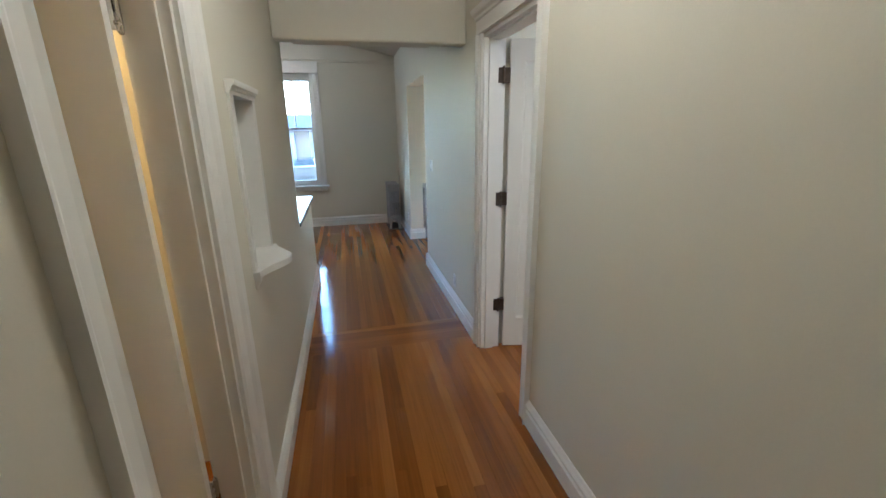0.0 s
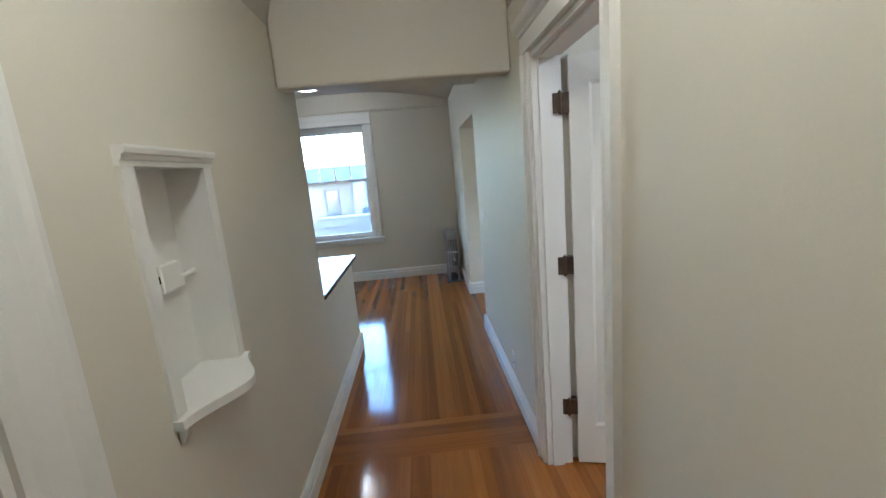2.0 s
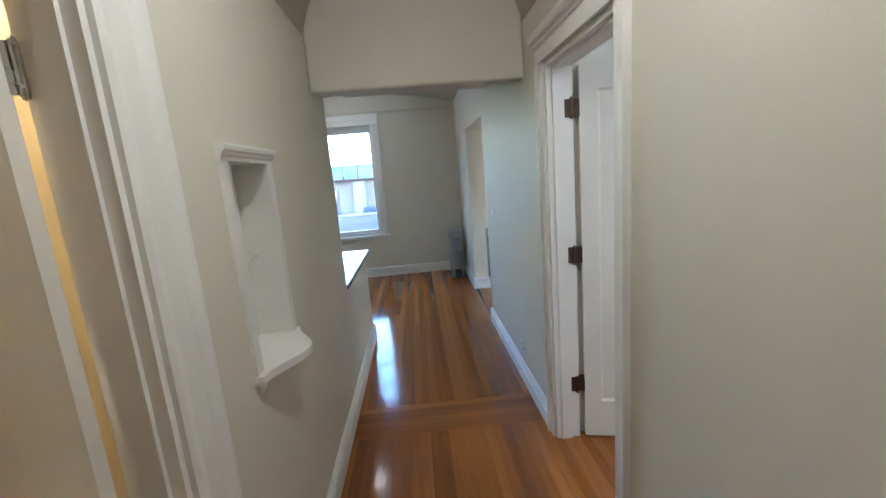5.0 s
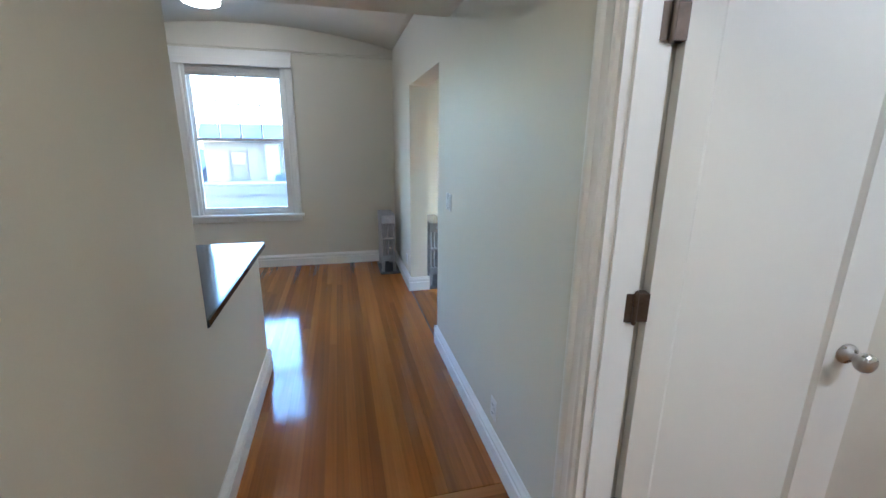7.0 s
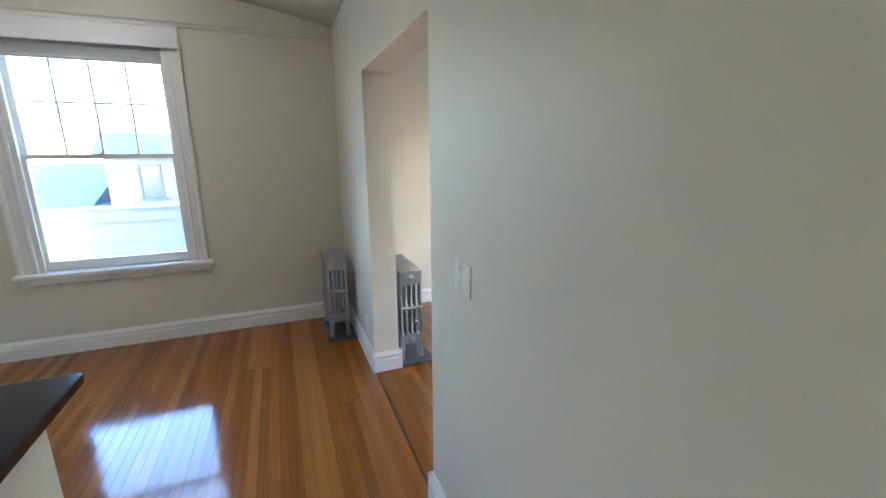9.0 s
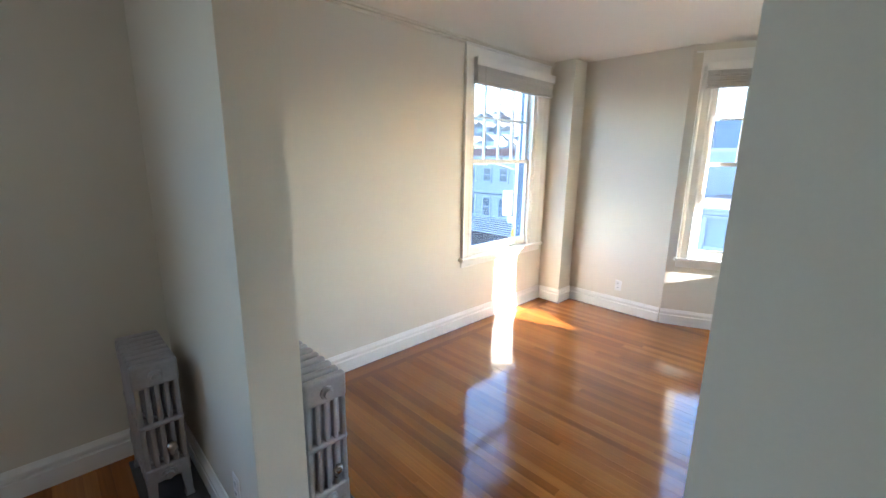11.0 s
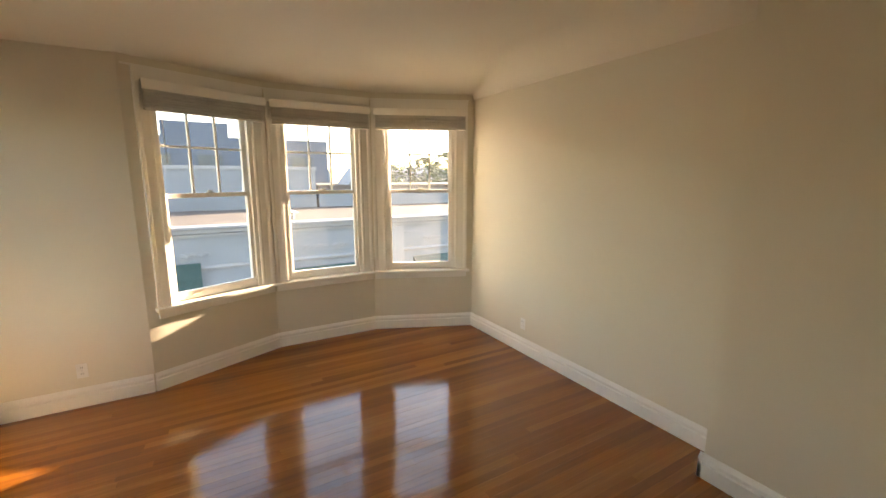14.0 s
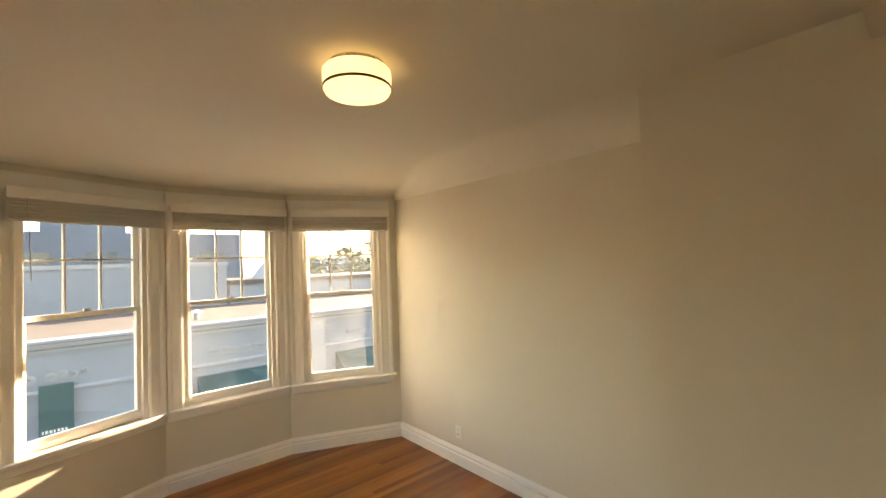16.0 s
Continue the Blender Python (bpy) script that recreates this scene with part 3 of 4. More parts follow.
def door_leaf(name, m, w, h, label, material, knob, hinges, hinge_mat):
    """A leaf hinged at its origin, reaching along local x, with its seen face towards -y."""
    root = thing(name, label, "door", m, kind="structure")
    t, st = .042, .13
    bm = bmesh.new()
    gap = .040 if knob else .014
    bx(bm, gap, st, 0, t, .012, h)
    bx(bm, w - st, w, 0, t, .012, h)
    bx(bm, st, w - st, 0, t, h - .125, h)
    bx(bm, st, w - st, 0, t, .012, .235)
    part("leaf", bm, material, root)
    bm = bx(bmesh.new(), st, w - st, .012, t - .012, .235, h - .125)
    for a in ((st, .004, 1), (w - st, .004, -1)):
        prism(bm, [(a[0], .001, .235), (a[0] + a[2] * .014, .012, .235), (a[0], .012, .235)], (0, 0, h - .36))
    prism(bm, [(st, .001, .235), (st, .012, .249), (st, .012, .235)], (w - 2 * st, 0, 0))
    prism(bm, [(st, .001, h - .125), (st, .012, h - .139), (st, .012, h - .125)], (w - 2 * st, 0, 0))
    part("panel", bm, material, root)
    for z in hinges:
        bm = box(.004, gap + .001, -.003, .034 if knob else .004, z - .045, z + .045, bevel=.001)
        bx(bm, -.036 if knob else -.010, -.004, -.004, -.001, z - .045, z + .045)
        lathe(bm, [(0, -.055), (.006, -.052), (.008, -.045), (.008, .045), (.006, .052), (0, .058)], at=(-.002, -.006, z), seg=10)
        part("hinge", bm, hinge_mat, root, "door hinge with exposed knuckle")
    if knob:
        bm = bmesh.new()
        lathe(bm, [(0, 0), (.033, 0), (.033, .006), (.026, .012), (.013, .016), (.013, .034), (.021, .040), (.029, .05), (.031, .062), (.026, .074), (0, .078)], axis=(0, -1, 0), at=(w - .065, 0, knob), seg=20)
        part("door_handle", bm, NICKEL, root, "brushed nickel door knob", smooth=True)
        part("latch_plate", box(w - .001, w + .001, .008, .034, knob - .03, knob + .03), NICKEL, root)
    return root


door_leaf("door_1", pose(HR + .128, RD1 - .026, 0, 0, 0, -13), .75, RDZ - .022, "open white single-panel door swung into the side room", DOORP, .97, (.345, 1.12, 1.90), BRONZE)
door_leaf("door_2", pose(LT + .005, LD1 - .034, 0, 0, 0, -175), .57, LDZ - .022, "open cream door swung into the lit side room", DOORP, 0, (.42, 1.87), NICKEL)


# ---- niche with its shelf ----
def niche():
    root = thing("wall_niche", "white painted telephone niche with curved shelf in hallway wall", "niche", pose(HL, 0, 0), kind="structure")
    bm = bmesh.new()
    bx(bm, -.012, .012, NI0 - .038, NI0 + .009, NIZ0 + .001, NIZ1 - .0095)
    bx(bm, -.012, .012, NI1 - .009, NI1 + .038, NIZ0 + .001, NIZ1 - .0095)
    part("frame", bm, TRIM, root)
    pr = [(-.011, 0), (.014, 0), (.014, .012), (.020, .016), (.022, .026), (.030, .030), (.033, .042), (.033, .05), (-.011, .05)]
    part("cornice", prism(bmesh.new(), [(o, NI0 - .044, NIZ1 - .009 + z) for o, z in pr], (0, NI1 - NI0 + .088, 0)), TRIM, root, "small moulded cornice")
    bm = bmesh.new()
    bx(bm, -.127, -.122, NI0, NI1, NIZ0, NIZ1)
    bx(bm, -.122, -.012, NI0, NI0 + .006, NIZ0, NIZ1)
    bx(bm, -.122, -.012, NI1 - .006, NI1, NIZ0, NIZ1)
    bx(bm, -.122, -.012, NI0 + .006, NI1 - .006, NIZ1 - .006, NIZ1)
    part("lining", bm, TRIM, root)
    # shelf with a bowed front edge
    n, pts = 24, []
    ya, yb = NI0 - .045, NI1 + .045
    for k in range(n + 1):
        u = k / n
        e = min(u, 1 - u) / .5
        s = e * e * (3 - 2 * e)
        pts.append((.028 + .095 * s, ya + (yb - ya) * u, NIZ0 - .028))
    pts += [(.001, yb, NIZ0 - .028), (.001, NI1, NIZ0 - .028), (-.122, NI1, NIZ0 - .028), (-.122, NI0, NIZ0 - .028), (.001, NI0, NIZ0 - .028), (.001, ya, NIZ0 - .028)]
    bm = prism(bmesh.new(), pts, (0, 0, .028))
    part("shelf", bm, TRIM, root, "bow-fronted shelf")
    for y in (NI0 - .03, NI1 + .008):
        part("bracket", prism(bmesh.new(), [(.001, y, NIZ0 - .029), (.028, y, NIZ0 - .029), (.022, y, NIZ0 - .05), (.008, y, NIZ0 - .075), (.001, y, NIZ0 - .082)], (0, .022, 0)), TRIM, root)
    jack = thing("wall_jack", "white painted telephone jack with stub of cable in niche", "telephone jack", pose(HL - .121, 2.045, 1.385))
    part("housing", box(0, .036, -.055, .045, -.045, .045, bevel=.004), TRIM, jack)
    part("cord_stub", lathe(bmesh.new(), [(0, 0), (.007, 0), (.007, .07), (.012, .075), (.012, .115), (0, .118)], axis=(.15, 1, .06), at=(.022, .044, -.014), seg=10), TRIM, jack)
    part("crack", box(.006, .030, -.0572, -.0552, -.010, .012), DARK, jack, "dark gap at the housing's edge")


niche()


# ---- counter ----
half = thing("half_wall", "painted half wall carrying the counter", "half wall", kind="structure")
part("body", box(HL - .14, HL, 3.475, 4.62, 0, .841), PAINT, half)
baseboard((HL, 4.60), (HL, 4.642), (1, 0))
baseboard((HL - .14, 4.62), (HL, 4.62), (0, 1))
worktop = thing("worktop", "black polished stone worktop over the half wall", "worktop")
part("slab", box(-1.35, -.104, 3.478, 4.885, .842, .880, bevel=.004, seg=2), STONE, worktop)
part("edge", box(-.106, -.100, 3.481, 4.882, .844, .878, bevel=.002), STONE, worktop, "eased polished front edge")
cab = thing("base_cabinet", "white kitchen base cabinet under stone worktop", "cabinet")
part("body", box(-1.30, HL - .145, 3.50, 4.60, .09, .841), DOORP, cab)
part("plinth", box(-1.24, HL - .15, 3.52, 4.58, 0, .09), DARK, cab)


# ---- radiators ----
def radiator(x0, x1, y0, n, height, label, vent_side):
    """Cast-iron sections in a row along y, seen end-on, on a metal tray."""
    w = x1 - x0
    xc = (x0 + x1) / 2
    root = thing("radiator", label, "radiator", pose(xc, y0, 0.012), group="cast-iron radiators")
    zb, zt, pitch = .13, height, .056
    bm = bmesh.new()
    cols = 5
    for c in range(cols):
        x = -w / 2 + .016 + (w - .032) * c / (cols - 1)
        bx(bm, x - .0115, x + .0115, .008, .038, zb + .03, zt - .05)
    bmesh.ops.bevel(bm, geom=[e for e in bm.edges if abs(e.verts[0].co.z - e.verts[1].co.z) > .1], offset=.008, segments=2, affect='EDGES', profile=.5)
    for z0, z1 in ((zb, zb + .085), ((zb + zt) / 2 - .02, (zb + zt) / 2 + .012), (zt - .115, zt)):
        sub = bmesh.new()
        bx(sub, -w / 2, w / 2, .004, .042, z0, z1)
        bmesh.ops.bevel(sub, geom=sub.edges[:], offset=.014, segments=3, affect='EDGES', profile=.5)
        tmp = bpy.data.meshes.new("tmp")
        sub.to_mesh(tmp)
        sub.free()
        bm.from_mesh(tmp)
        bpy.data.meshes.remove(tmp)
    first = part("section", bm, IRON, root)
    for k in range(1, n):
        o = new("section", first.data)
        o.parent = root
        o.location = (0, pitch * k, 0)
    for y in (.025, .025 + pitch * (n - 1)):
        for sx in (-1, 1):
            x = sx * (w / 2 - .024)
            bm = bmesh.new()
            prism(bm, [(x - .02, y - .02, zb + .02), (x + .02, y - .02, zb + .02), (x + .016 + sx * .006, y - .02, .02), (x + .02 + sx * .008, y - .02, 0), (x - .02 + sx * .008, y - .02, 0), (x - .014 + sx * .006, y - .02, .03)], (0, .04, 0))
            part("leg", bm, IRON, root)
    for z in (zt - .062, zb + .035):
        part("plug", lathe(bmesh.new(), [(.0, -.004), (.03, -.004), (.03, .010), (.020, .013), (.018, .026), (0, .027)], axis=(0, -1, 0), at=(0, .006, z), seg=8), IRON, root)
    bm = lathe(bmesh.new(), [(0, 0), (.009, .0), (.009, .03), (.017, .034), (.020, .05), (.016, .068), (0, .072)], axis=(0, -.4, 1), at=(vent_side * .02, -.012, (zb + zt) / 2 - .16), seg=14)
    part("air_vent", bm, NICKEL, root, "shiny nickel air vent", smooth=True)
    tray = thing("radiator_tray", "grey sheet-metal tray under radiator on floor", "tray", pose(xc, y0, .001))
    bm = bmesh.new()
    ln = pitch * n + .03
    bx(bm, -w / 2 - .02, w / 2 + .06, -.075, ln, .003, .009)
    for c in ((-w / 2 - .022, w / 2 + .062, -.077, -.074, .003, .020), (w / 2 + .060, w / 2 + .063, -.074, ln, .003, .020)):
        bx(bm, *c)
    part("pan", bm, TRAYM, tray)
    pipe = thing("radiator_pipe", "painted steam pipe rising from floor beside radiator", "pipe", pose(xc, y0, 0))
    part("riser", lathe(bmesh.new(), [(0, .012), (.014, .012), (.014, zb + .05), (0, zb + .05)], at=(0, pitch * n + .045, 0), seg=12), IRON, pipe)
    return root


radiator(.915, 1.095, 6.735, 8, .722, "grey cast-iron radiator standing in the dining corner", 1)
radiator(1.385, 1.575, 6.087, 10, .735, "grey cast-iron radiator behind the opening's stub wall", 1)


# ---- outlets and switches ----
def wall_plate(name, label, category, m, w, kind):
    """Plate in its own x-z plane, standing out towards -y."""
    root = thing(name, label, category, m)
    part("plate", box(-w / 2, w / 2, -.006, -.0005, -.0575, .0575, bevel=.002), PLASTIC, root)
    if kind == "outlet":
        for z in (-.024, .024):
            o = part("socket", box(-.017, .017, -.008, -.0055, z - .015, z + .015, bevel=.001), PLASTIC, root)
            for x in (-.006, .006):
                part("slot", box(x - .0012, x + .0012, -.0092, -.0075, z - .004, z + .007), DARK, o)
    else:
        for x in (-.023, .023):
            part("rocker", prism(bmesh.new(), [(x - .016, -.006, -.033), (x - .016, -.010, -.033), (x - .016, -.006, .033)], (.032, 0, 0)), PLASTIC, root)
            part("rocker_frame", box(x - .018, x + .018, -.0075, -.0055, -.036, .036), PLASTIC, root)
    for z in ((-.042, .042) if kind != "outlet" else (0,)):
        part("screw", lathe(bmesh.new(), [(0, 0), (.003, 0), (.002, .0012), (0, .0014)], axis=(0, -1, 0), at=(0 if kind == "outlet" else .023, -.006, z), seg=8), NICKEL, root)
    return root


wall_plate("outlet", "white duplex outlet low on hallway wall", "outlet", pose(HR, 3.465, .27, 0, 0, -90), .07, "outlet")
wall_plate("outlet", "white duplex outlet below the opening's stub", "outlet", pose(HR, 6.28, .30, 0, 0, -90), .07, "outlet")
wall_plate("outlet", "white duplex outlet beside the bay window", "outlet", pose(LIV_E, 6.45, .29, 0, 0, -90), .07, "outlet")
wall_plate("outlet", "white duplex outlet on plain living room wall", "outlet", pose(4.25, LIV_S, .30, 0, 0, 180), .07, "outlet")
wall_plate("light_switch", "white double rocker switch beside the wide opening", "light switch", pose(HR, 4.425, 1.208, 0, 0, -90), .125, "switch")
wall_plate("light_switch", "white double rocker switch just inside living room", "light switch", pose(HR + .14, 4.58, 1.165, 0, 0, 90), .125, "switch")


# ---- ceiling lights ----
def ceiling_light(x, y, z, r, glow, label):
    root = thing("ceiling_light", label, "ceiling lamp", pose(x, y, z), group="round flush ceiling lights")
    part("canopy", lathe(bmesh.new(), [(0, .01), (r * .86, .01), (r * .86, -.022), (0, -.022)], seg=40), NICKEL, root, "metal ceiling canopy", smooth=False)
    part("shade", lathe(bmesh.new(), [(r * .80, -.022), (r * .97, -.024), (r, -.035), (r, -.105)], seg=48), glow, root, "lit opal glass drum", smooth=True)
    part("band", lathe(bmesh.new(), [(r * .985, -.104), (r * 1.012, -.104), (r * 1.012, -.116), (r * .985, -.116), (r * .985, -.104)], seg=48), BRONZE, root, "thin dark metal band")
    part("diffuser", lathe(bmesh.new(), [(r * .99, -.115), (r * .93, -.132), (r * .7, -.146), (r * .35, -.154), (0, -.157)], seg=48), glow, root, "lit opal glass bowl", smooth=True)
    return root


ceiling_light(3.06, 4.48, 2.85, .163, GLOW, "lit round opal glass ceiling light with dark band")
ceiling_light(-.65, 6.16, 2.893, .16, GLOWC, "lit round opal ceiling light in dining room")
ceiling_light(.55, 1.3, 2.815, .16, GLOWH, "lit round opal ceiling light in hallway")
ceiling_light(-.85, 1.74, 2.70, .15, GLOWB, "lit round opal ceiling light in side room")
# added out of view: stands in for daylight from the bedroom's windows
ceiling_light(2.4, 1.0, 2.70, .16, GLOWD, "unseen added ceiling light standing in for bedroom daylight")

# ---- outside ----
GZ = -5.2
built("ground", box(-160, 260, -160, 260, GZ - .3, GZ - .15), ASPHALT, "dark asphalt street ground reaching the horizon", "ground")
built("pavement", box(14.5, 60, -60, 12.5, GZ - .149, GZ), CONCRETE, "concrete pavement along the shopfronts", "pavement")
built("pavement", box(14.5, 60, 18.0, 70, GZ - .149, GZ), CONCRETE, "concrete pavement across the side street", "pavement")


def far_window(parent, x0, x1, y0, y1, z0, z1, axis, wallface, out, frame_mat=None):
    """Recessed window of a far building with frame, pane and sill. axis: 'x' if the wall's face is at x."""
    fm = frame_mat or TRIM
    if axis == 'x':
        mk = lambda a0, a1, d0, d1, c0, c1: (min(wallface + out * d0, wallface + out * d1), max(wallface + out * d0, wallface + out * d1), a0, a1, c0, c1)
        a0, a1 = y0, y1
    else:
        mk = lambda a0, a1, d0, d1, c0, c1: (a0, a1, min(wallface + out * d0, wallface + out * d1), max(wallface + out * d0, wallface + out * d1), c0, c1)
        a0, a1 = x0, x1
    w = part("window", bx(bmesh.new(), *mk(a0, a1, .005, .03, z0, z1)), WINDARK, parent, "dark reflecting window")
    bm = bmesh.new()
    for c in ((a0 - .08, a0, z0, z1), (a1, a1 + .08, z0, z1), (a0 - .08, a1 + .08, z1, z1 + .1), (a0, a1, (z0 + z1) / 2 - .03, (z0 + z1) / 2 + .03)):
        bx(bm, *mk(c[0], c[1], .004, .07, c[2], c[3]))
    part("frame", bm, fm, w)
    part("sill", bx(bmesh.new(), *mk(a0 - .14, a1 + .14, .004, .14, z0 - .1, z0)), fm, w)
    return w


# the low shop building across the street
shop = thing("shop_building", "low pale stucco shop building with moulded cornice", "building")
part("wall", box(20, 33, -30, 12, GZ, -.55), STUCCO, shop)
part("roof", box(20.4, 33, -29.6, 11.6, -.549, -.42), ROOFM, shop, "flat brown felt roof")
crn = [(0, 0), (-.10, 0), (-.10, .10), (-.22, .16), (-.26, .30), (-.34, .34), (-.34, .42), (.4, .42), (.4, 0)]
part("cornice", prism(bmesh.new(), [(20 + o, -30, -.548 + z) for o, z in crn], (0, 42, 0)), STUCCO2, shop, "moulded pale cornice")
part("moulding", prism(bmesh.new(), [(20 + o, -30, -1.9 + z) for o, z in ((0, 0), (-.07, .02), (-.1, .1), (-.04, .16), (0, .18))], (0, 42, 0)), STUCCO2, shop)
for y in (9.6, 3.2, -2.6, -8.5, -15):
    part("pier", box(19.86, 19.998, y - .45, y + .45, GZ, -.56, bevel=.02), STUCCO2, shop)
for y in (6.6, 0.6, -5.4):
    for s in (-1, 1):
        for k in range(4):
            r = .16 - .02 * k
            part("ornament", lathe(bmesh.new(), [(.06, -.02), (r, -.02), (r, .03), (.06, .04), (.06, -.02)], axis=(-1, 0, 0), at=(19.99, y + s * (.25 + .28 * k), -1.35 + .06 * (k % 2)), seg=12), STUCCO2, shop, "raised scroll ornament")
    far_window(shop, 0, 0, y - 2.0, y + 1.6, -4.7, -3.35, 'x', 20, -1, AWN)
sign = thing("hanging_sign", "dark teal canvas sign with pale lettering", "sign", pose(19.72, 6.2, -2.35))
part("panel", box(0, .06, -.42, .42, -.80, .80, bevel=.01), TEAL, sign)
part("arm", box(.02, .28, -.02, .02, .74, .78), STEEL, sign)
for k, (a, b) in enumerate(((-.34, -.30), (-.27, -.20), (-.17, -.10), (-.07, -.03), (.02, .08), (.11, .17), (.2, .26))):
    part("lettering", box(-.006, -.001, -b, -a, -.72, -.62), WHITESIGN, sign)
for y0, y1 in ((-.8, 2.2), (-6.4, -3.6)):
    aw = thing("awning", "teal canvas shop awning", "awning")
    part("canvas", prism(bmesh.new(), [(19.995, y0, -2.2), (18.9, y0, -2.95), (18.9, y0, -3.15), (19.995, y0, -3.15)], (0, y1 - y0, 0)), TEAL, aw)
for y, z in ((8.4, -.13), (1.4, -.13), (-4.0, -.13)):
    vent = thing("roof_vent", "white sheet-metal roof vent", "vent", pose(24.5, y, z - .29))
    part("pipe", lathe(bmesh.new(), [(0, 0), (.12, 0), (.12, .35), (0, .35)], seg=12), STEEL, vent)
    part("cap", lathe(bmesh.new(), [(0, .5), (.3, .36), (.3, .33), (0, .33)], seg=16), WHITESIGN, vent)

# the taller buildings behind it
back = thing("white_building", "pale grey windowless building behind shop roof", "building")
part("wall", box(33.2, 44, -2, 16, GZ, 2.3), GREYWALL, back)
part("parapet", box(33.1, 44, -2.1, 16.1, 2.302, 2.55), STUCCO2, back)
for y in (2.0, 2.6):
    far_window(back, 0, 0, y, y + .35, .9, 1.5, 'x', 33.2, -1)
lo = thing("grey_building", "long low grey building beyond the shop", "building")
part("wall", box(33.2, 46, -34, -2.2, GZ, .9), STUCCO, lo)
part("roof", box(33.0, 46, -34.2, -2.22, .902, 1.2), ROOFM, lo)
part("gable", prism(bmesh.new(), [(33.19, -6.8, .9), (33.19, -4.2, .9), (33.19, -5.5, 2.6)], (3, 0, 0)), STUCCO2, lo, "white gable end")
blue = thing("blue_building", "large slate-blue warehouse on skyline", "building")
part("wall", box(56, 78, -9, 28, GZ, 6.3), BLUEWALL, blue)
part("penthouse", box(60, 70, 2, 9, 6.302, 8.3), BLUEWALL, blue)
part("penthouse", box(59, 70, 11, 14, 6.302, 7.4), BLUEWALL, blue)
for k in range(7):
    far_window(blue, 0, 0, -7 + 5 * k, -4.5 + 5 * k, 2.9, 4.3, 'x', 56, -1, BLUEWALL)

# corner building across the side street
corner = thing("corner_building", "three-storey pale building with red roof edge", "building")
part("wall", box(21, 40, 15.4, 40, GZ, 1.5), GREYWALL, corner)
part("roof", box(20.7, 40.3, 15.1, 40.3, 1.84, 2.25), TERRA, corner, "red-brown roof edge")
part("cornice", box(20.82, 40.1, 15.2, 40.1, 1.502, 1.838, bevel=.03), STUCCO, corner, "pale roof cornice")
part("band", box(20.93, 20.999, 15.4, 40, -.52, -.44), WINDARK, corner)
part("band", box(20.90, 20.999, 15.4, 40, -.43, -.33), GREYWALL, corner)
for k in range(8):
    for z0, z1 in ((.33, 1.06), (-1.84, -.75)):
        far_window(corner, 0, 0, 17.45 + 1.28 * k, 18.0 + 1.28 * k, z0, z1, 'x', 21, -1, STUCCO)
aw = thing("awning", "dark striped awning over corner shop", "awning")
part("canvas", prism(bmesh.new(), [(20.99, 17.1, -1.95), (19.9, 17.1, -2.75), (19.9, 17.1, -3.3), (20.99, 17.1, -3.3)], (0, 5.2, 0)), AWN, aw)
for k in range(8):
    t, u = (k + .5) / 8, (k + .78) / 8
    part("stripe", prism(bmesh.new(), [(20.98 - 1.09 * t, 17.12, -1.95 - .8 * t), (20.98 - 1.09 * u, 17.12, -1.95 - .8 * u), (20.98 - 1.09 * u, 17.12, -1.93 - .8 * u), (20.98 - 1.09 * t, 17.12, -1.93 - .8 * t)], (0, 5.16, 0)), STUCCO2, aw)
part("shopfront", box(20.4, 20.99, 17.2, 22.2, GZ, -3.302), AWN, aw, "dark shopfront under the canvas")

lamp = thing("street_lamp", "tall pale street lamp pole with white banner", "street lamp", pose(11.1, 12.2, GZ, 0, 0, -55))
part("pole", lathe(bmesh.new(), [(0, 0), (.12, 0), (.10, .5), (.07, 3), (.055, 5), (.045, 7.2), (0, 7.2)], seg=14), STEEL, lamp)
bm = bmesh.new()
for k in range(8):
    a0, a1 = k / 8, (k + 1) / 8
    f = lambda a: Vector((-.9 * math.sin(a * 1.5), 0, 6.5 + .5 * a - .25 * a * a))
    p, q = f(a0), f(a1)
    lathe(bm, [(.03, 0), (.028, (q - p).length)], axis=(q - p), at=p, seg=8)
part("arm", bm, STEEL, lamp)
part("lamp_head", box(-1.45, -.85, -.12, .12, 6.65, 6.80, bevel=.04, seg=2), STEEL, lamp)
part("banner", box(-.36, -.06, -.02, .02, 5.16, 5.90, bevel=.01), WHITESIGN, lamp, "white banner on the pole")
ss = thing("street_sign", "green street name sign on lamp pole", "street sign", pose(11.1, 12.2, GZ, 0, 0, -14))
part("plate", box(-.32, .42, -.085, -.065, 4.95, 5.15, bevel=.004), GREENSIGN, ss)
part("lettering", box(-.22, .32, -.089, -.086, 5.02, 5.08), WHITESIGN, ss)
ys = thing("crossing_sign", "yellow-green pedestrian crossing sign on pole", "road sign", pose(11.1, 12.2, GZ, 0, 0, -55))
part("plate", prism(bmesh.new(), [(-.05, -.09, 4.48), (.17, -.09, 4.48), (.17, -.09, 4.70), (.06, -.09, 4.83), (-.05, -.09, 4.70)], (0, .02, 0)), YELLOWSIGN, ys)
part("symbol", box(.03, .09, -.096, -.091, 4.56, 4.70), DARK, ys)

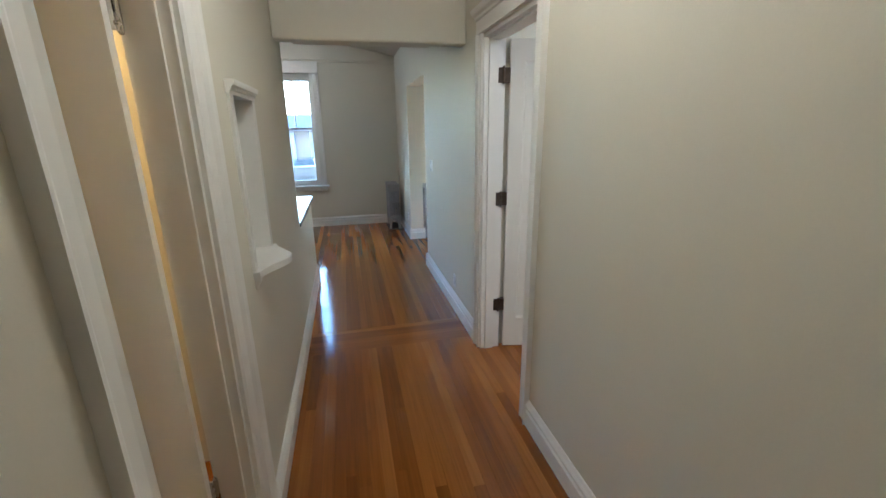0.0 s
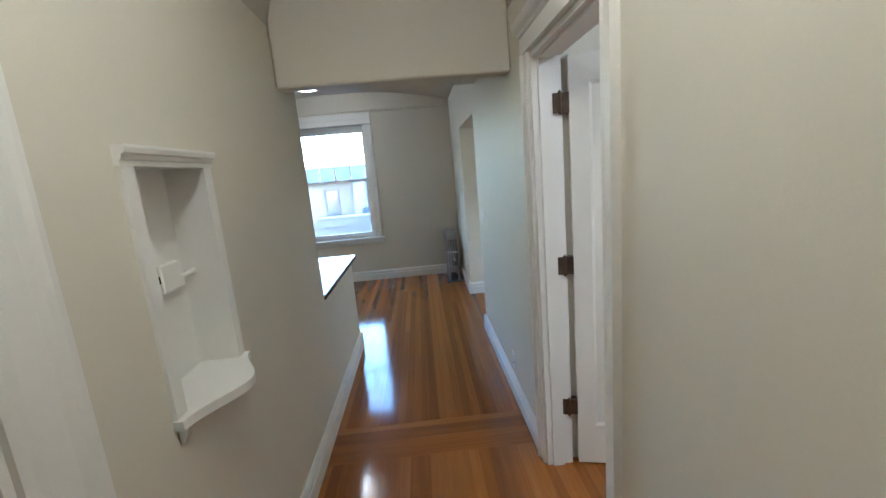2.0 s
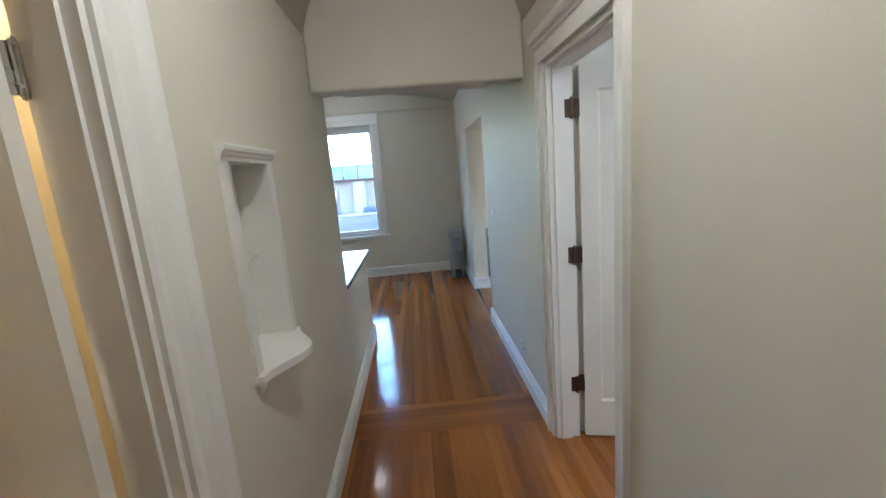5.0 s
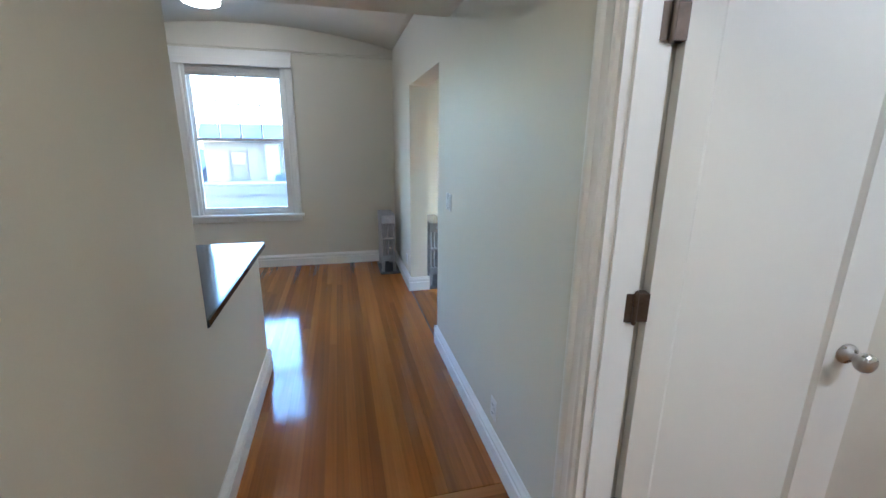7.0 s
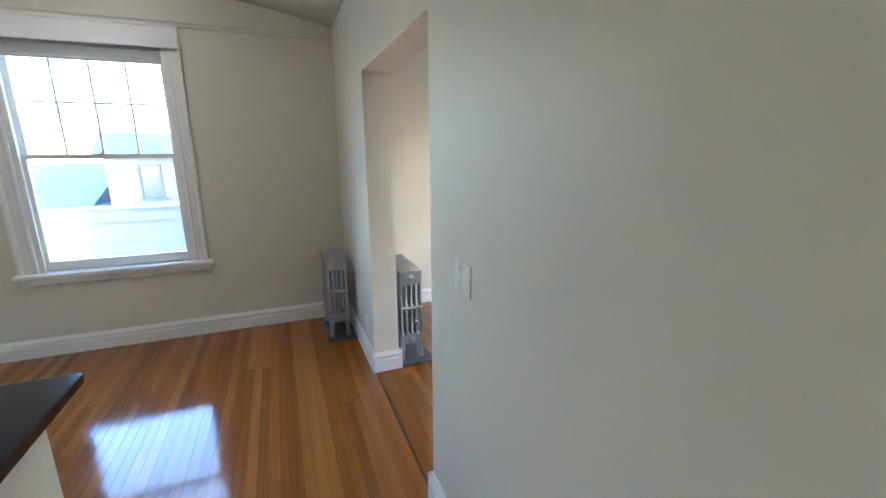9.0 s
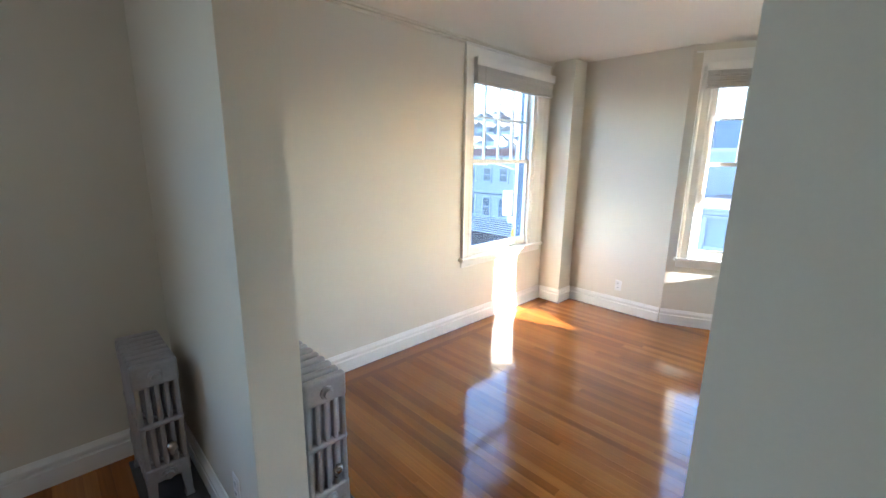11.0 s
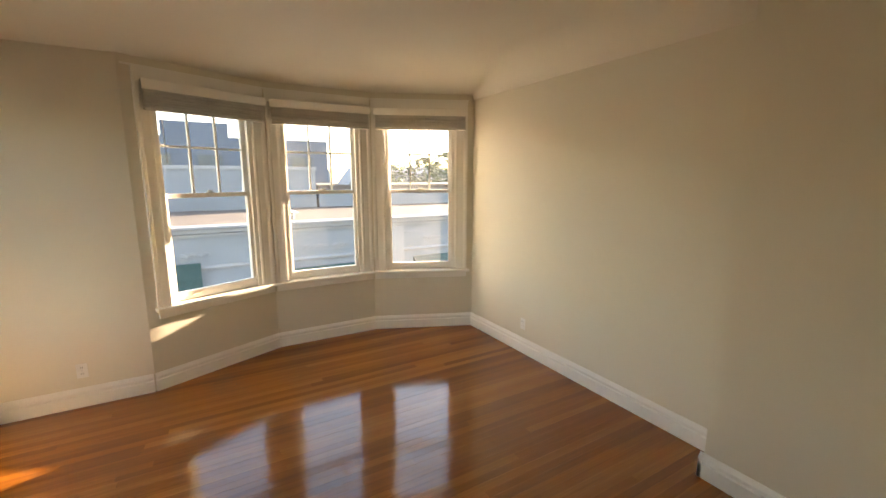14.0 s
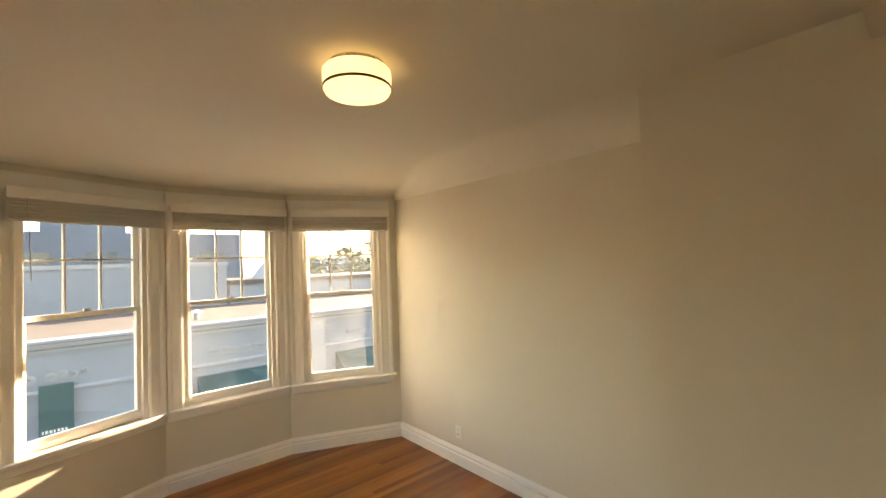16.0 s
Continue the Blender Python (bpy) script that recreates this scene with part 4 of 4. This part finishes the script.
# house beyond the dining window
house = thing("white_house", "sunlit cream stucco house with blue-grey roof edge", "house")
part("wall", box(-4.6, -1.2, 20, 30, GZ, 1.55), WHITEHOUSE, house)
part("roof", prism(bmesh.new(), [(-4.75, 19.5, 1.56), (-4.7, 20.3, 2.25), (-4.7, 30, 2.25), (-4.75, 30, 1.56)], (3.7, 0, 0)), BLUEWALL, house, "blue-grey shingled roof edge")
far_window(house, -3.64, -3.12, 0, 0, .12, 1.13, 'y', 20, -1, CORNERM)
part("bay", box(-2.3, -1.8, 19.5, 19.998, GZ, 1.45), GREYWALL, house)
low = thing("low_house", "low white building with flat roof", "house")
part("wall", box(-3.5, 3, 14.5, 18.8, GZ, .12), WHITEHOUSE, low)
part("parapet", box(-3.56, 3.1, 14.42, 14.7, .122, .40), WHITEHOUSE, low)
part("coping", box(-3.62, 3.14, 14.36, 14.76, .402, .45, bevel=.01), STUCCO2, low)
part("skylight", prism(bmesh.new(), [(-1.5, 15.2, .121), (-.7, 15.2, .121), (-.8, 15.2, .62), (-1.4, 15.2, .62)], (0, 1.2, 0)), WINDARK, low)
wing = thing("house_wing", "grey neighbouring house with dark pitched roof", "house")
part("wall", box(-12, -5.3, 21, 30, GZ, -.2), GREYWALL, wing)
part("roof", prism(bmesh.new(), [(-12.2, 20.8, -.199), (-12.2, 25, 1.2), (-12.2, 30, -.199)], (6.8, 0, 0)), BLUEWALL, wing)

# hills with houses
def z_hill(x, y):
    d = math.hypot(x - 150, y - 115)
    return GZ + 21 * math.exp(-(d / 70) ** 2) + 1.2 * noise.noise(Vector((x * .03, y * .03, 2)))


me = bpy.data.meshes.new("hill")
n = 48
me.from_pydata([(40 + 200 * i / n, -30 + 270 * j / n, z_hill(40 + 200 * i / n, -30 + 270 * j / n) - .4) for j in range(n + 1) for i in range(n + 1)], [],
               [(j * (n + 1) + i, j * (n + 1) + i + 1, (j + 1) * (n + 1) + i + 1, (j + 1) * (n + 1) + i) for j in range(n) for i in range(n)])
me.materials.append(HILL)
tagged(new("hill", me), "distant green-brown hillside", "hill", kind="structure")
rng = random.Random(5)


def far_house(x, y, z, w, d, h, mat_wall, mat_roof):
    hs = thing("hill_house", "small pale hillside house", "house", pose(x, y, z, 0, 0, rng.uniform(-25, 25)), group="houses on the hillside")
    part("wall", bx(bmesh.new(), -w / 2, w / 2, -d / 2, d / 2, -3, h), mat_wall, hs)
    part("roof", prism(bmesh.new(), [(-w / 2 - .3, -d / 2 - .3, h + .002), (-w / 2 - .3, 0, h + 1.6), (-w / 2 - .3, d / 2 + .3, h + .002)], (w + .6, 0, 0)), mat_roof, hs)
    for k in range(2):
        x0 = -w / 2 + w * (.2 + .4 * k)
        part("window", bx(bmesh.new(), x0, x0 + w * .2, -d / 2 - .06, -d / 2 - .01, h * .3, h * .75), WINDARK, hs)


for k in range(170):
    x, y = rng.uniform(75, 155), rng.uniform(55, 130)
    far_house(x, y, z_hill(x, y), rng.uniform(3.5, 7), rng.uniform(3.5, 6), rng.uniform(2, 4), rng.choice((HOUSEM, WHITEHOUSE, GREYWALL)), rng.choice((HOUSEM, CORNERM, ROOFM)))
for k in range(26):
    y = -110 + 6.5 * k
    far_house(rng.uniform(85, 120), y, GZ, rng.uniform(7, 12), rng.uniform(7, 10), rng.uniform(6, 9.5), rng.choice((STUCCO2, STUCCO, GREYWALL)), rng.choice((ROOFM, GREYWALL)))


def tree(x, y, h, seed):
    r = random.Random(seed)
    root = thing("tree", "dark green street tree with uneven crown", "tree", pose(x, y, GZ), group="distant street trees")
    bm = lathe(bmesh.new(), [(0, 0), (.28, 0), (.18, h * .3), (.10, h * .6), (0, h * .75)], seg=9)
    for k in range(6):
        a = r.uniform(0, 6.28)
        lathe(bm, [(.09, 0), (.03, h * .32)], axis=(math.cos(a), math.sin(a), 1.1), at=(0, 0, h * r.uniform(.3, .5)), seg=6)
    part("trunk", bm, BARK, root)
    vs, fs = [], []
    for k in range(900):
        a, u = r.uniform(0, 6.28), r.random() ** .5
        zz = r.uniform(-1, 1)
        rr = u * math.sqrt(max(0, 1 - zz * zz)) * h * .34 * (1 + .35 * math.sin(3 * a + seed))
        c = Vector((rr * math.cos(a), rr * math.sin(a), h * .68 + zz * h * .32))
        d1 = Vector((r.uniform(-1, 1), r.uniform(-1, 1), r.uniform(-.6, .6))).normalized() * r.uniform(.18, .4)
        d2 = d1.cross(Vector((r.uniform(-1, 1), r.uniform(-1, 1), 1))).normalized() * r.uniform(.12, .25)
        i = len(vs)
        vs += [c - d1, c + d2, c + d1, c - d2]
        fs.append((i, i + 1, i + 2, i + 3))
    m = bpy.data.meshes.new("crown")
    m.from_pydata(vs, [], fs)
    m.materials.append(LEAF)
    o = new("crown", m)
    o.parent = root
    tagged(o, kind="stuff")


for k, (x, y, h) in enumerate(((50, -20, 9.5), (54, -26, 10.5), (52, -33, 9), (48, -14, 8.6), (60, 44, 9), (70, -45, 11), (46, 47, 9), (58, 58, 10))):
    tree(x, y, h, k)

# ---- floors ----
PW = .057


def unit_plank():
    """One plank of unit length with eased long edges; scaled along y only."""
    w, t = PW / 2 - .00015, .012
    e = .0004
    prof = [(-w, 0, -t), (w, 0, -t), (w, 0, -e), (w - e, 0, 0), (-w + e, 0, 0), (-w, 0, -e)]
    bm = prism(bmesh.new(), prof, (0, 1, 0))
    bmesh.ops.recalc_face_normals(bm, faces=bm.faces[:])
    me = bpy.data.meshes.new("plank")
    bm.to_mesh(me)
    bm.free()
    me.materials.append(OAK)
    return me


PLANK = unit_plank()


def plank(parent, x, y, length, turn=0.0):
    o = new("plank", PLANK)
    o.parent = parent
    o.location = (x, y, random.uniform(-.0004, .0002))
    o.rotation_euler = (0, random.uniform(-.0035, .0035), turn)
    o.scale = (1, length - .0006, 1)
    return o


def rows(parent, x0, x1, span, lmin, lmax, seed):
    """Rows of planks along y; span(x) gives each row's two ends."""
    r = random.Random(seed)
    n = round((x1 - x0) / PW)
    for k in range(n):
        x = x0 + PW * (k + .5)
        a, b = span(x)
        if b - a < .03:
            continue
        y = a
        step = r.uniform(.5, lmax)
        while y < b - .001:
            e = y + step
            if b - e < .45:
                e = b
            plank(parent, x, y, e - y)
            y = e
            step = r.uniform(lmin, lmax)


def floor_base(name, boxes, label):
    bm = bmesh.new()
    for b in boxes:
        bx(bm, *b)
    return built(name, bm, GROOVE, label, "floor")


fh = floor_base("floor_hall", [(HL - .02, HR + .02, -1.75, 3.265, -.05, -.006)], "varnished narrow oak strip floor in hallway")
rows(fh, HL, HR + .02, lambda x: (-1.7, 2.92), 1.8, 3.6, 1)
for k in range(6):
    plank(fh, HL, 2.92 + PW * (k + .5), HR - HL + .01, -math.pi / 2)
fb = floor_base("floor_bedroom", [(HR + .02, 3.5, -1.0, 2.76, -.05, -.006)], "varnished oak strip floor in side room")
rows(fb, HR + .02, 3.45, lambda x: (RD0 - .9 if x < HR + .15 else -.86, RD1 if x < HR + .15 else 2.755), 1.2, 2.4, 2)
fl = floor_base("floor_bath", [(-2.3, HL - .02, -1.0, 2.0, -.05, -.006)], "varnished oak strip floor beyond the open door")
rows(fl, -1.2, HL - .02, lambda x: (-.85, 2.0), 1.4, 2.6, 6)
fd = floor_base("floor_dining", [(-2.62, HR, 3.265, FAR, -.05, -.006), (-2.62, LX, 2.1, 3.265, -.05, -.006)], "glossy varnished oak strip floor in dining room")
rows(fd, -2.6, HR + .01, lambda x: (3.265 if x > LX else 2.18, FAR), 1.8, 3.8, 3)
fv = floor_base("floor_living", [(HR, HR + WT, OPEN0, OPEN1, -.05, -.006), (HR + .14, HR + WT, LIV_S, OPEN0, -.05, -.006), (HR + WT, LIV_E, LIV_S, FAR, -.05, -.006), (LIV_E, 5.75, LIV_S, 6.05, -.05, -.006)],
                "glossy varnished oak strip floor with border in living room")


def living_span(x):
    if x < HR + .14:
        return OPEN0, OPEN1
    if x < HR + WT:
        return 3.10, OPEN1
    s = 3.10 if x < 2.33 else LIV_S
    if x < LIV_E - .3:
        return s, FAR - .2
    if x < LIV_E:
        return s, 7.03 - .03
    f = (x - LIV_E) / .45
    return LIV_S + 1.055 * f, 6.0 - 1.04 * f


rows(fv, HR + .01, 5.63, living_span, 1.6, 3.4, 4)
for k in range(3):
    y = FAR - .2 + PW * (k + .5)
    plank(fv, HR + WT, y, 1.9, -math.pi / 2)
    plank(fv, HR + WT + 1.9, y, 4.93 - HR - WT - 1.9, -math.pi / 2)
